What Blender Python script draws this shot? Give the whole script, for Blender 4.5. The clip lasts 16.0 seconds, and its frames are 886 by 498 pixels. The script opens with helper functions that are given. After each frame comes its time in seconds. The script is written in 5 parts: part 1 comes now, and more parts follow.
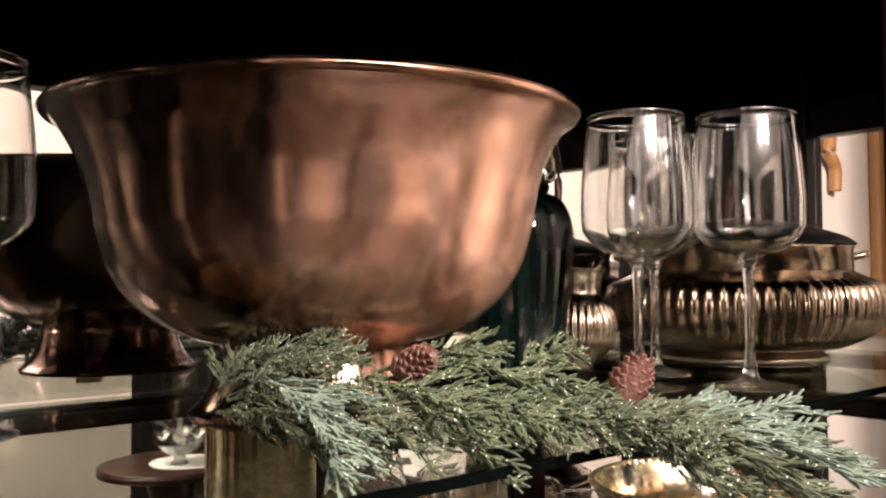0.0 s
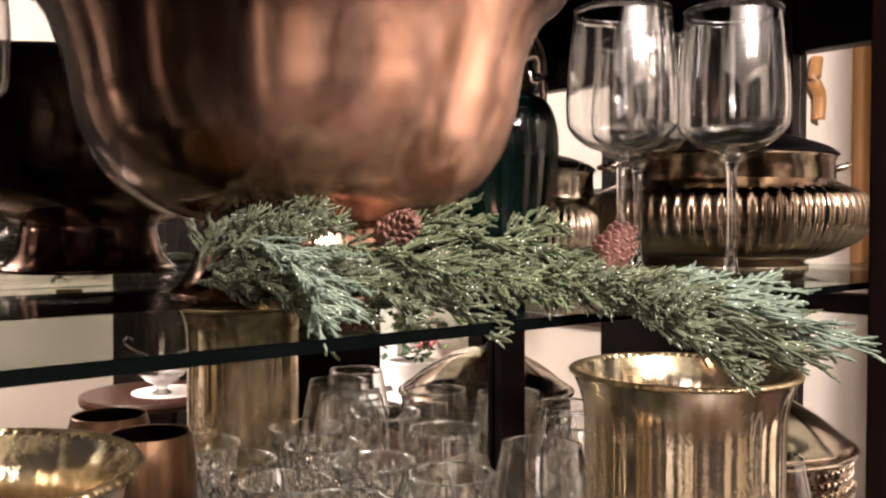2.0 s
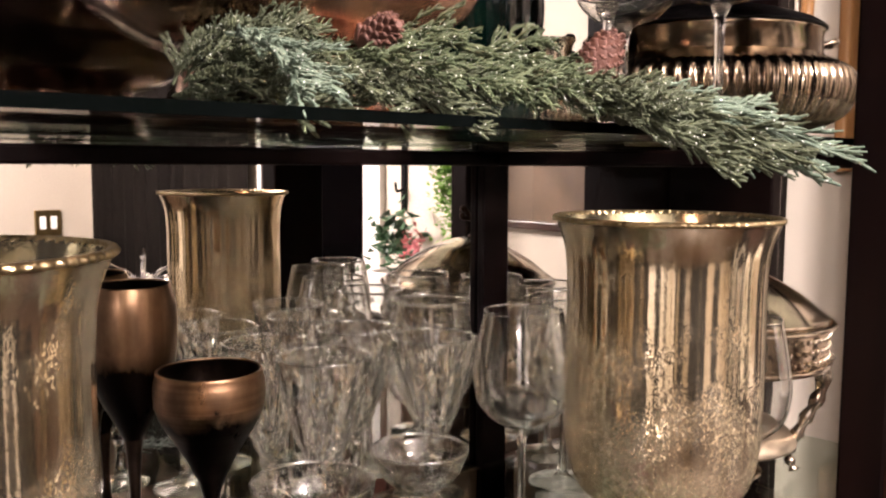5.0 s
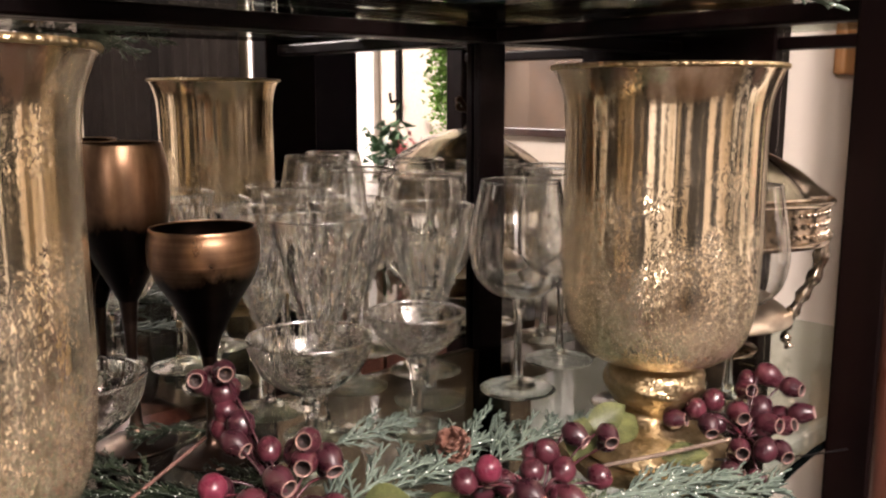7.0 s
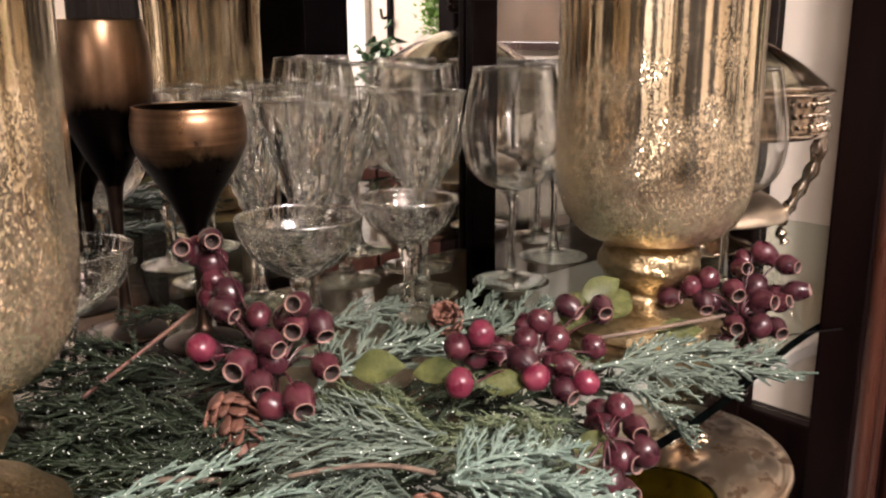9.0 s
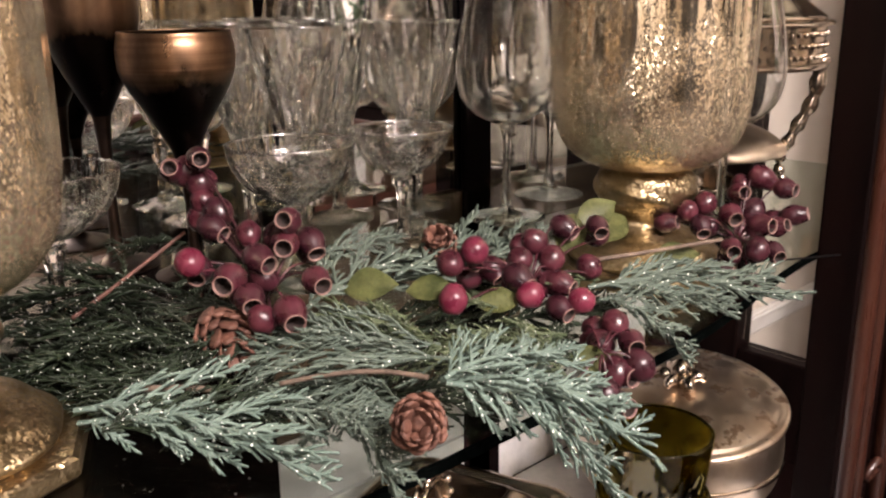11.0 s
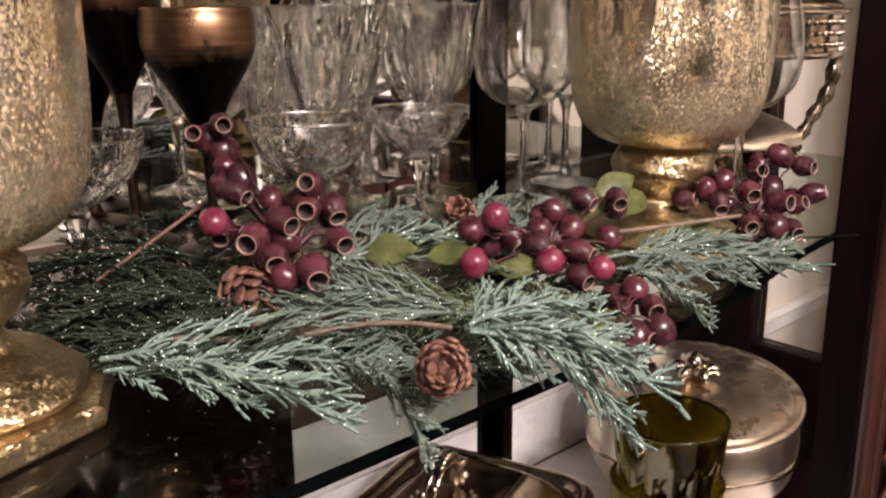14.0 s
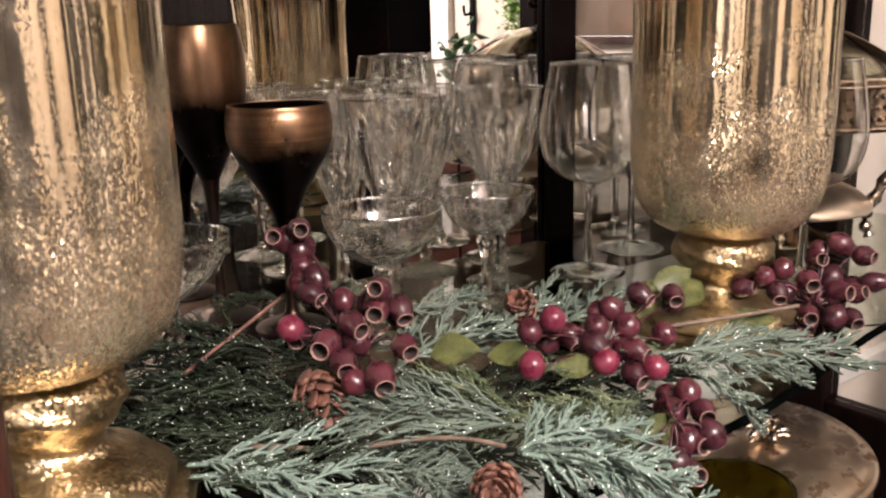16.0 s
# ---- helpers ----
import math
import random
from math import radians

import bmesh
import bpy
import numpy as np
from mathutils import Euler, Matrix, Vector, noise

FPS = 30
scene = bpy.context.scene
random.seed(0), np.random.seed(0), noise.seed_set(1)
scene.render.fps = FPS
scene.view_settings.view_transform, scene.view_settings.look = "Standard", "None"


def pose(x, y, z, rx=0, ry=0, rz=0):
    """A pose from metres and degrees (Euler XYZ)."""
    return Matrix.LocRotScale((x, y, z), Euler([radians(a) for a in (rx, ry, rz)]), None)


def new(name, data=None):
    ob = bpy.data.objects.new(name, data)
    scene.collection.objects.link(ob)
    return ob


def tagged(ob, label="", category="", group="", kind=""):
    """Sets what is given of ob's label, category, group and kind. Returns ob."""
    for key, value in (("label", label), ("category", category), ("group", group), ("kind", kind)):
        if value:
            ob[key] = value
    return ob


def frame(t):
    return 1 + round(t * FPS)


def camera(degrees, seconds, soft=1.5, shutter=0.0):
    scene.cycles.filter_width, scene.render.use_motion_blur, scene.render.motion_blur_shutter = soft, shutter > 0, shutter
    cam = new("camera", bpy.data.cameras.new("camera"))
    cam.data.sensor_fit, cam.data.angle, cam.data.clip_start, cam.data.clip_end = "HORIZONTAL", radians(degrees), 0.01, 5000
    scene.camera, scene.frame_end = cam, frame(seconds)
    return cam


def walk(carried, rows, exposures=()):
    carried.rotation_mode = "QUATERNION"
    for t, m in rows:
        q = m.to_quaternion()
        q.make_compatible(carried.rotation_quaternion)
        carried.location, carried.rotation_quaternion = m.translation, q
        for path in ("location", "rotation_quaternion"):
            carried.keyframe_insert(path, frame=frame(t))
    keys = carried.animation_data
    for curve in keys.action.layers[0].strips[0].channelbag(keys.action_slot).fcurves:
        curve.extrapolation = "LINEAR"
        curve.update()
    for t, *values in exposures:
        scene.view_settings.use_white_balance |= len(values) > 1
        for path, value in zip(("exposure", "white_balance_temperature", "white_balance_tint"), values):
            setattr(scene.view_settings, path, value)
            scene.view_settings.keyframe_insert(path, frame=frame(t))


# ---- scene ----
cam = camera(53.3, 16.0, 2.3)
METRES, EYE, TILT, LEAN, TURN = 0.38, 1.4, 2.0, 0.5, -39.5
ROWS = [
    (0.0, 0.0, 0.0, 0.0, -0.0, -0.0, -0.0),
    (0.5, 0.0008, -0.0022, -0.0234, -0.06, -0.55, -0.02),
    (1.0, -0.0016, 0.0025, -0.0603, -0.43, -1.69, -0.14),
    (1.5, -0.0003, 0.003, -0.0957, -0.72, -2.97, -0.36),
    (2.0, -0.0012, 0.0072, -0.1221, -1.12, -3.5, -0.57),
    (2.5, -0.007, 0.0115, -0.1516, -1.43, -4.13, -0.77),
    (3.0, -0.0045, 0.003, -0.1846, -1.55, -4.86, -0.91),
    (3.5, -0.0055, 0.0065, -0.2121, -1.73, -5.38, -1.02),
    (4.0, -0.002, 0.0098, -0.2514, -1.9, -6.16, -0.97),
    (6.5, 0.0022, 0.013, -0.4353, -2.49, -10.26, -0.75),
    (7.0, 0.0031, 0.0132, -0.4916, -2.53, -11.75, -0.6),
    (7.5, 0.0047, 0.0134, -0.5288, -2.59, -12.97, -0.41),
    (8.0, 0.008, 0.0153, -0.5592, -2.74, -13.79, -0.34),
    (8.5, 0.011, 0.0187, -0.5899, -2.91, -14.88, -0.33),
    (9.0, 0.0097, 0.0189, -0.6177, -2.98, -15.87, -0.32),
    (9.5, 0.0124, 0.0206, -0.6398, -3.11, -17.03, -0.22),
    (10.0, 0.0155, 0.027, -0.6616, -3.19, -17.87, -0.13),
    (12.5, 0.0162, -0.0094, -0.7544, -3.29, -18.23, 0.21),
    (13.0, 0.012, -0.0157, -0.7744, -3.12, -17.78, 0.18),
    (13.5, 0.0036, -0.0096, -0.7859, -2.96, -17.66, 0.05),
    (14.0, -0.002, -0.012, -0.7699, -2.59, -17.35, 0.02),
    (14.5, 0.0018, -0.0157, -0.7359, -1.84, -17.01, 0.25),
    (15.0, 0.0091, -0.033, -0.6956, 0.74, -16.66, 1.05),
    (15.5, 0.0154, -0.0581, -0.651, 1.75, -16.29, 1.22),
    (16.0, 0.0233, -0.0579, -0.6076, 2.28, -16.14, 1.02),
]
walk(cam, [(t, pose(0, 0, EYE, TILT, LEAN, TURN) @ pose(METRES * x, METRES * y, METRES * z, 90 + pitch, roll, yaw)) for t, x, y, z, yaw, pitch, roll in ROWS],
     exposures=((0.0, 0.15), (2.0, 0.18), (4.0, 0.28), (6.5, 0.16), (8.5, 0.05), (10.0, -0.02), (13.0, -0.08), (16.0, 0.0)))

# ---- light ----
world = bpy.data.worlds.new("night_room")
world.use_nodes = True
world.node_tree.nodes["Background"].inputs[0].default_value = (0.9, 0.75, 0.6, 1)
world.node_tree.nodes["Background"].inputs[1].default_value = 0.0
scene.world = world


scene.cycles.max_bounces = 48
scene.cycles.transmission_bounces = 48
scene.cycles.glossy_bounces = 16
scene.cycles.transparent_max_bounces = 40


def bulb_light(name, loc, radius, watts, colour):
    data = bpy.data.lights.new(name, "POINT")
    data.shadow_soft_size, data.energy, data.color = radius, watts, colour
    ob = new(name, data)
    ob.location = loc
    return ob


LAMP = (1.0, 0.865, 0.86)
CHANDELIER = (-0.05, -1.35, 2.19)
for k in range(4):
    a = math.radians(20 + 90 * k)
    bulb_light("chandelier_light", (CHANDELIER[0] + 0.24 * math.cos(a), CHANDELIER[1] + 0.24 * math.sin(a), CHANDELIER[2] + 0.098), 0.055, 84, LAMP)
bulb_light("ceiling_light", (0.32, -1.42, 2.28), 0.13, 225, LAMP)

# fill light added so the white door reflects brightly in the vases
bulb_light("door_fill_light", (-2.26, -1.02, 1.80), 0.05, 48, LAMP)

# ---- materials ----


class Nodes:
    """A principled material with a few shorthands for its nodes."""

    def __init__(self, name, rough=0.5, metal=0.0, colour=(0.5, 0.5, 0.5), **inputs):
        self.mat = bpy.data.materials.new(name)
        self.mat.use_nodes = True
        self.tree = self.mat.node_tree
        self.out = self.tree.nodes["Material Output"]
        self.bsdf = self.tree.nodes["Principled BSDF"]
        self.bsdf.inputs["Roughness"].default_value = rough
        self.bsdf.inputs["Metallic"].default_value = metal
        self.bsdf.inputs["Base Color"].default_value = (*colour, 1)
        for key, value in inputs.items():
            self.bsdf.inputs[key.replace("_", " ")].default_value = value
        self.coord = None

    def add(self, kind, **props):
        node = self.tree.nodes.new(kind)
        for key, value in props.items():
            if key == "operation":
                node.operation = value
            elif key == "blend":
                node.blend_type = value
            elif key == "data_type":
                node.data_type = value
            else:
                node.inputs[key.replace("_", " ")].default_value = value
        return node

    def link(self, a, b):
        self.tree.links.new(a, b)

    def place(self, sx=1, sy=1, sz=1):
        if self.coord is None:
            self.coord = self.tree.nodes.new("ShaderNodeTexCoord")
        mapping = self.tree.nodes.new("ShaderNodeMapping")
        mapping.inputs["Scale"].default_value = (sx, sy, sz)
        self.link(self.coord.outputs["Object"], mapping.inputs["Vector"])
        return mapping.outputs["Vector"]

    def noise(self, scale, detail=3, stretch=(1, 1, 1), rough=0.55):
        node = self.add("ShaderNodeTexNoise", Scale=scale, Detail=detail, Roughness=rough)
        self.link(self.place(*stretch), node.inputs["Vector"])
        return node.outputs["Fac"]

    def voronoi(self, scale, stretch=(1, 1, 1)):
        node = self.add("ShaderNodeTexVoronoi", Scale=scale)
        self.link(self.place(*stretch), node.inputs["Vector"])
        return node

    def ramp(self, fac, stops):
        node = self.tree.nodes.new("ShaderNodeValToRGB")
        el = node.color_ramp.elements
        while len(el) < len(stops):
            el.new(0.5)
        for e, (pos, col) in zip(el, stops):
            e.position = pos
            e.color = (*col, 1) if len(col) == 3 else col
        self.link(fac, node.inputs["Fac"])
        return node.outputs["Color"]

    def span(self, fac, a, b, lo=0.3, hi=0.7):
        node = self.add("ShaderNodeMapRange", From_Min=lo, From_Max=hi, To_Min=a, To_Max=b)
        self.link(fac, node.inputs["Value"])
        return node.outputs["Result"]

    def mix(self, fac, a, b, blend="MIX"):
        node = self.add("ShaderNodeMix", data_type="RGBA")
        node.blend_type = blend
        for sock, value in ((node.inputs[0], fac), (node.inputs[6], a), (node.inputs[7], b)):
            if isinstance(value, (int, float)):
                sock.default_value = value
            elif isinstance(value, tuple):
                sock.default_value = (*value, 1)
            else:
                self.link(value, sock)
        return node.outputs[2]

    def base(self, colour):
        self.link(colour, self.bsdf.inputs["Base Color"])

    def rough(self, value):
        self.link(value, self.bsdf.inputs["Roughness"])

    def bump(self, height, strength=0.2, distance=0.001):
        node = self.add("ShaderNodeBump", Strength=strength, Distance=distance)
        self.link(height, node.inputs["Height"])
        previous = self.bsdf.inputs["Normal"]
        if previous.is_linked:
            self.link(previous.links[0].from_socket, node.inputs["Normal"])
        self.link(node.outputs["Normal"], self.bsdf.inputs["Normal"])


def simple(name, a, b, scale, rough=(0.4, 0.6), metal=0.0, bump=0.15, stretch=(1, 1, 1), fine=None, dist=0.001):
    """Two tones in blotches, a finer grain, uneven gloss and a slight relief."""
    m = Nodes(name, metal=metal)
    big = m.noise(scale, 4, stretch)
    small = m.noise(fine or scale * 9, 3, stretch)
    tone = m.mix(m.span(big, 0, 1), a, b)
    m.base(m.mix(m.span(small, 0.0, 0.35), tone, tuple(0.6 * v for v in a)))
    m.rough(m.span(small, *rough))
    m.bump(small, bump, dist)
    return m.mat


WOOD = simple("dark_mahogany", (0.0022, 0.0011, 0.0011), (0.0052, 0.0022, 0.0019), 5, (0.30, 0.5), 0, 0.12, (9, 9, 0.8), 40)
WOOD_RED = simple("red_mahogany", (0.016, 0.0050, 0.0030), (0.046, 0.0145, 0.0080), 5, (0.25, 0.45), 0, 0.12, (9, 9, 0.8), 40)
BROWN_WOOD = simple("brown_wood_panel", (0.060, 0.036, 0.022), (0.150, 0.095, 0.062), 6, (0.3, 0.5), 0, 0.12, (0.8, 0.8, 12), 40)
ORANGE_WOOD = simple("honey_oak", (0.32, 0.15, 0.05), (0.42, 0.21, 0.08), 4, (0.3, 0.5), 0, 0.1, (9, 9, 0.8), 40)
BEIGE = simple("beige_wall_paint", (0.36, 0.31, 0.25), (0.41, 0.355, 0.29), 1.5, (0.6, 0.8), 0, 0.10, (1, 1, 1), 180)
CREAM = simple("cream_wall_paint", (0.56, 0.49, 0.41), (0.61, 0.54, 0.455), 1.5, (0.6, 0.8), 0, 0.10, (1, 1, 1), 180)
# the cream paint again, lightened in place of light that the north wall lacks
CREAM_BRIGHTENED = simple("brightened_cream_wall_paint", (0.72, 0.645, 0.55), (0.77, 0.695, 0.60), 1.5, (0.6, 0.8), 0, 0.10, (1, 1, 1), 180)
WHITE = simple("white_gloss_paint", (0.78, 0.75, 0.70), (0.82, 0.79, 0.74), 3, (0.3, 0.45), 0, 0.05)
FLOOR = simple("oak_floor", (0.020, 0.011, 0.006), (0.040, 0.021, 0.011), 3, (0.3, 0.5), 0, 0.1, (1, 8, 1), 60)
CEILING = simple("white_ceiling", (0.52, 0.48, 0.43), (0.58, 0.54, 0.49), 2, (0.8, 0.9), 0, 0.1, (1, 1, 1), 120)
LINING = simple("pale_grey_lining", (0.72, 0.70, 0.70), (0.80, 0.78, 0.77), 4, (0.25, 0.4), 0, 0.04, (1, 1, 1), 90)
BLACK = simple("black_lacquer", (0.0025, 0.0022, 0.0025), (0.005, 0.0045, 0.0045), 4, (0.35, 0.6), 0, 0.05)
# flat black for the darkness in the doorway
DOORWAY_BLACK = simple("unlit_doorway_black", (0.0006, 0.0005, 0.0006), (0.0014, 0.0011, 0.0011), 4, (0.6, 0.8), 0, 0.05)
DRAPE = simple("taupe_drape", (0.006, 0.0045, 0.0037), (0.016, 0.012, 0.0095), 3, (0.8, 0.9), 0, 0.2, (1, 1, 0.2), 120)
PICTURE = simple("brown_picture_print", (0.085, 0.052, 0.032), (0.19, 0.125, 0.082), 6, (0.3, 0.5), 0, 0.05)
TWIG = simple("brown_twig_bark", (0.055, 0.037, 0.026), (0.15, 0.105, 0.075), 60, (0.7, 0.9), 0, 0.5)
CONE_DUSKY = simple("dusky_cone_scale", (0.055, 0.019, 0.012), (0.115, 0.044, 0.029), 70, (0.55, 0.8), 0, 0.4)
CONE = simple("pine_cone_scale", (0.060, 0.023, 0.014), (0.140, 0.058, 0.036), 70, (0.55, 0.8), 0, 0.4)
LEAF = simple("olive_green_leaf", (0.035, 0.050, 0.014), (0.175, 0.185, 0.066), 70, (0.35, 0.55), 0, 0.3)
IVY = simple("dark_green_ivy", (0.02, 0.06, 0.025), (0.05, 0.13, 0.05), 25, (0.35, 0.55), 0, 0.2)
FERN = simple("bright_green_fern", (0.09, 0.23, 0.02), (0.18, 0.34, 0.045), 25, (0.5, 0.7), 0, 0.2)
PINK = simple("pink_petal", (0.45, 0.09, 0.12), (0.60, 0.20, 0.20), 30, (0.5, 0.7), 0, 0.2)
BRASS = simple("aged_brass", (0.35, 0.24, 0.10), (0.50, 0.36, 0.16), 30, (0.25, 0.4), 1.0, 0.05)


def metal(name, colour, tarnish, rough, scale, amount, brushed=False, dist=0.0004):
    """A metal with cloudy tarnish and fine scratches."""
    m = Nodes(name, metal=1.0)
    cloud = m.noise(scale, 6, (1, 1, 1), 0.62)
    wipe = m.noise(scale * 1.7, 4, (1, 1, 0.35), 0.6)
    fine = m.noise(420, 2, (1, 1, 0.05) if not brushed else (0.15, 0.15, 4))
    tone = m.mix(m.span(cloud, 0, amount, 0.38, 0.66), colour, tarnish)
    m.base(tone)
    m.rough(m.mix(m.span(wipe, 0, 1, 0.35, 0.7), (rough[0],) * 3, (rough[1],) * 3))
    m.bump(fine, 0.08, dist)
    m.bump(cloud, 0.06, 0.002)
    return m.mat


def brushed_copper():
    """Old polished copper, wiped hazy over one side of its belly; light there and shade behind are painted in."""
    m = Nodes("brushed_copper", metal=1.0)
    cloud = m.noise(9, 3, (1, 1, 0.8), 0.5)
    wipe = m.add("ShaderNodeTexNoise", Scale=10.0, Detail=3.0, Roughness=0.45, Distortion=0.5)
    m.link(m.place(1, 1, 0.8), wipe.inputs["Vector"])
    fine = m.noise(420, 2, (0.1, 0.1, 3))
    streak = m.noise(90, 3, (1, 1, 0.06))
    # lit side of the belly, where the haze is also brightened
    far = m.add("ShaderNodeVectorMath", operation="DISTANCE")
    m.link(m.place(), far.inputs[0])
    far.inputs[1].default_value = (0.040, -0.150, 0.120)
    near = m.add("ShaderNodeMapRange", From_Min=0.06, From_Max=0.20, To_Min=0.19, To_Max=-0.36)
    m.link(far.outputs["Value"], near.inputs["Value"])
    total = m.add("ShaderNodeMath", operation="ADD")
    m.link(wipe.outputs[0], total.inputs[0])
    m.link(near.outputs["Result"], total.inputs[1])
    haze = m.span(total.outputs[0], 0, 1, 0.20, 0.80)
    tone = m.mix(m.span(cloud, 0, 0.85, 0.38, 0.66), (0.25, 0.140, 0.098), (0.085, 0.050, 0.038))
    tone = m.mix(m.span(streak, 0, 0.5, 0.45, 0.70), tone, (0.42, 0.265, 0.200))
    # shade on the side facing the mirror, painted as near-black copper
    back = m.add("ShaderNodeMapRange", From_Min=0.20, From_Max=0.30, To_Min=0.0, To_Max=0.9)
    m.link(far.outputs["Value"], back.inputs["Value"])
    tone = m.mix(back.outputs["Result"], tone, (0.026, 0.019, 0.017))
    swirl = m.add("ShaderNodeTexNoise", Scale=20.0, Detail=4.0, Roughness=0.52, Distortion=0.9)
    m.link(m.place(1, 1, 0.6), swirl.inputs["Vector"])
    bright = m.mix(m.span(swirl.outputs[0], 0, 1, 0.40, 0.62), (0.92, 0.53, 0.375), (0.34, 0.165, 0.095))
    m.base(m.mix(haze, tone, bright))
    m.rough(m.mix(haze, m.span(streak, 0.10, 0.20), (0.26,) * 3))
    m.link(m.span(haze, 1.0, 0.85, 0.1, 1.0), m.bsdf.inputs["Metallic"])
    m.bump(fine, 0.10, 0.0002)
    return m.mat


COPPER = brushed_copper()


def two_tone_bronze(name, low, high, grain=(0.02, 0.02, 1), scale=260):
    """Ringed bronze, near-black below with a ragged edge between the two heights."""
    m = Nodes(name, metal=1.0)
    cloud = m.noise(34, 5, (1, 1, 0.5), 0.62)
    rings = m.noise(scale, 2, grain)
    split = m.add("ShaderNodeSeparateXYZ")
    m.link(m.place(), split.inputs[0])
    rise = m.add("ShaderNodeMapRange", From_Min=low, From_Max=high, To_Min=0.0, To_Max=1.0)
    m.link(split.outputs["Z"], rise.inputs["Value"])
    ragged = m.add("ShaderNodeMath", operation="ADD")
    m.link(rise.outputs["Result"], ragged.inputs[0])
    m.link(m.span(cloud, -0.35, 0.35), ragged.inputs[1])
    tone = m.mix(m.span(cloud, 0, 0.8, 0.42, 0.68), (0.34, 0.205, 0.120), (0.13, 0.072, 0.042))
    tone = m.mix(m.span(rings, 0, 0.55, 0.45, 0.65), tone, (0.12, 0.06, 0.032))
    m.base(m.mix(m.span(ragged.outputs[0], 0, 1, 0.25, 0.75), (0.010, 0.007, 0.006), tone))
    m.rough(m.span(cloud, 0.24, 0.42))
    m.bump(rings, 0.25, 0.0006)
    return m.mat


BRONZE = two_tone_bronze("ringed_bronze", 0.148, 0.178)
BRONZE_TALL = two_tone_bronze("barrel_bronze", 0.186, 0.222, (1, 1, 0.04), 70)
GLITTER = metal("silver_glitter", (0.95, 0.93, 0.88), (0.8, 0.76, 0.7), (0.2, 0.4), 200, 0.5)
BRONZE_DARK = metal("blackened_bronze", (0.045, 0.028, 0.02), (0.02, 0.014, 0.012), (0.3, 0.5), 30, 0.8)
SILVER = metal("tarnished_silver", (0.62, 0.54, 0.45), (0.24, 0.17, 0.11), (0.10, 0.26), 16, 0.8)
ANTIQUE = metal("antique_silver", (0.46, 0.37, 0.275), (0.11, 0.074, 0.050), (0.10, 0.26), 14, 0.9)
SILVER_GOLD = metal("champagne_silver", (0.74, 0.67, 0.56), (0.44, 0.34, 0.23), (0.285, 0.38), 9, 0.8)


def spotted_silver():
    """Silver with ragged brown tarnish spots and cloudy wear."""
    m = Nodes("spotted_silver", metal=1.0)
    cloud = m.noise(11, 4, (1, 1, 1), 0.55)
    blot = m.noise(34, 5, (1, 1, 1), 0.60)
    fine = m.noise(300, 2)
    tone = m.mix(m.span(cloud, 0, 0.8, 0.36, 0.62), (0.84, 0.74, 0.61), (0.50, 0.36, 0.24))
    tone = m.mix(m.span(blot, 0, 0.85, 0.545, 0.60), tone, (0.20, 0.115, 0.062))
    m.base(tone)
    m.rough(m.mix(m.span(blot, 0, 1, 0.45, 0.62), (0.285,) * 3, (0.46,) * 3))
    m.bump(fine, 0.06, 0.0004)
    return m.mat


def flakes(m, cells, strength, where=None):
    """Tilts the surface flake by flake, so that each one catches the light by itself."""
    geo = m.tree.nodes.new("ShaderNodeNewGeometry")
    shift = m.add("ShaderNodeVectorMath", operation="SUBTRACT")
    m.link(cells.outputs["Color"], shift.inputs[0])
    shift.inputs[1].default_value = (0.5, 0.5, 0.5)
    grow = m.add("ShaderNodeVectorMath", operation="SCALE")
    m.link(shift.outputs[0], grow.inputs[0])
    if where is None:
        grow.inputs["Scale"].default_value = strength
    else:
        m.link(where, grow.inputs["Scale"])
    total = m.add("ShaderNodeVectorMath", operation="ADD")
    m.link(geo.outputs["Normal"], total.inputs[0])
    m.link(grow.outputs[0], total.inputs[1])
    unit = m.add("ShaderNodeVectorMath", operation="NORMALIZE")
    m.link(total.outputs[0], unit.inputs[0])
    m.link(unit.outputs[0], m.bsdf.inputs["Normal"])


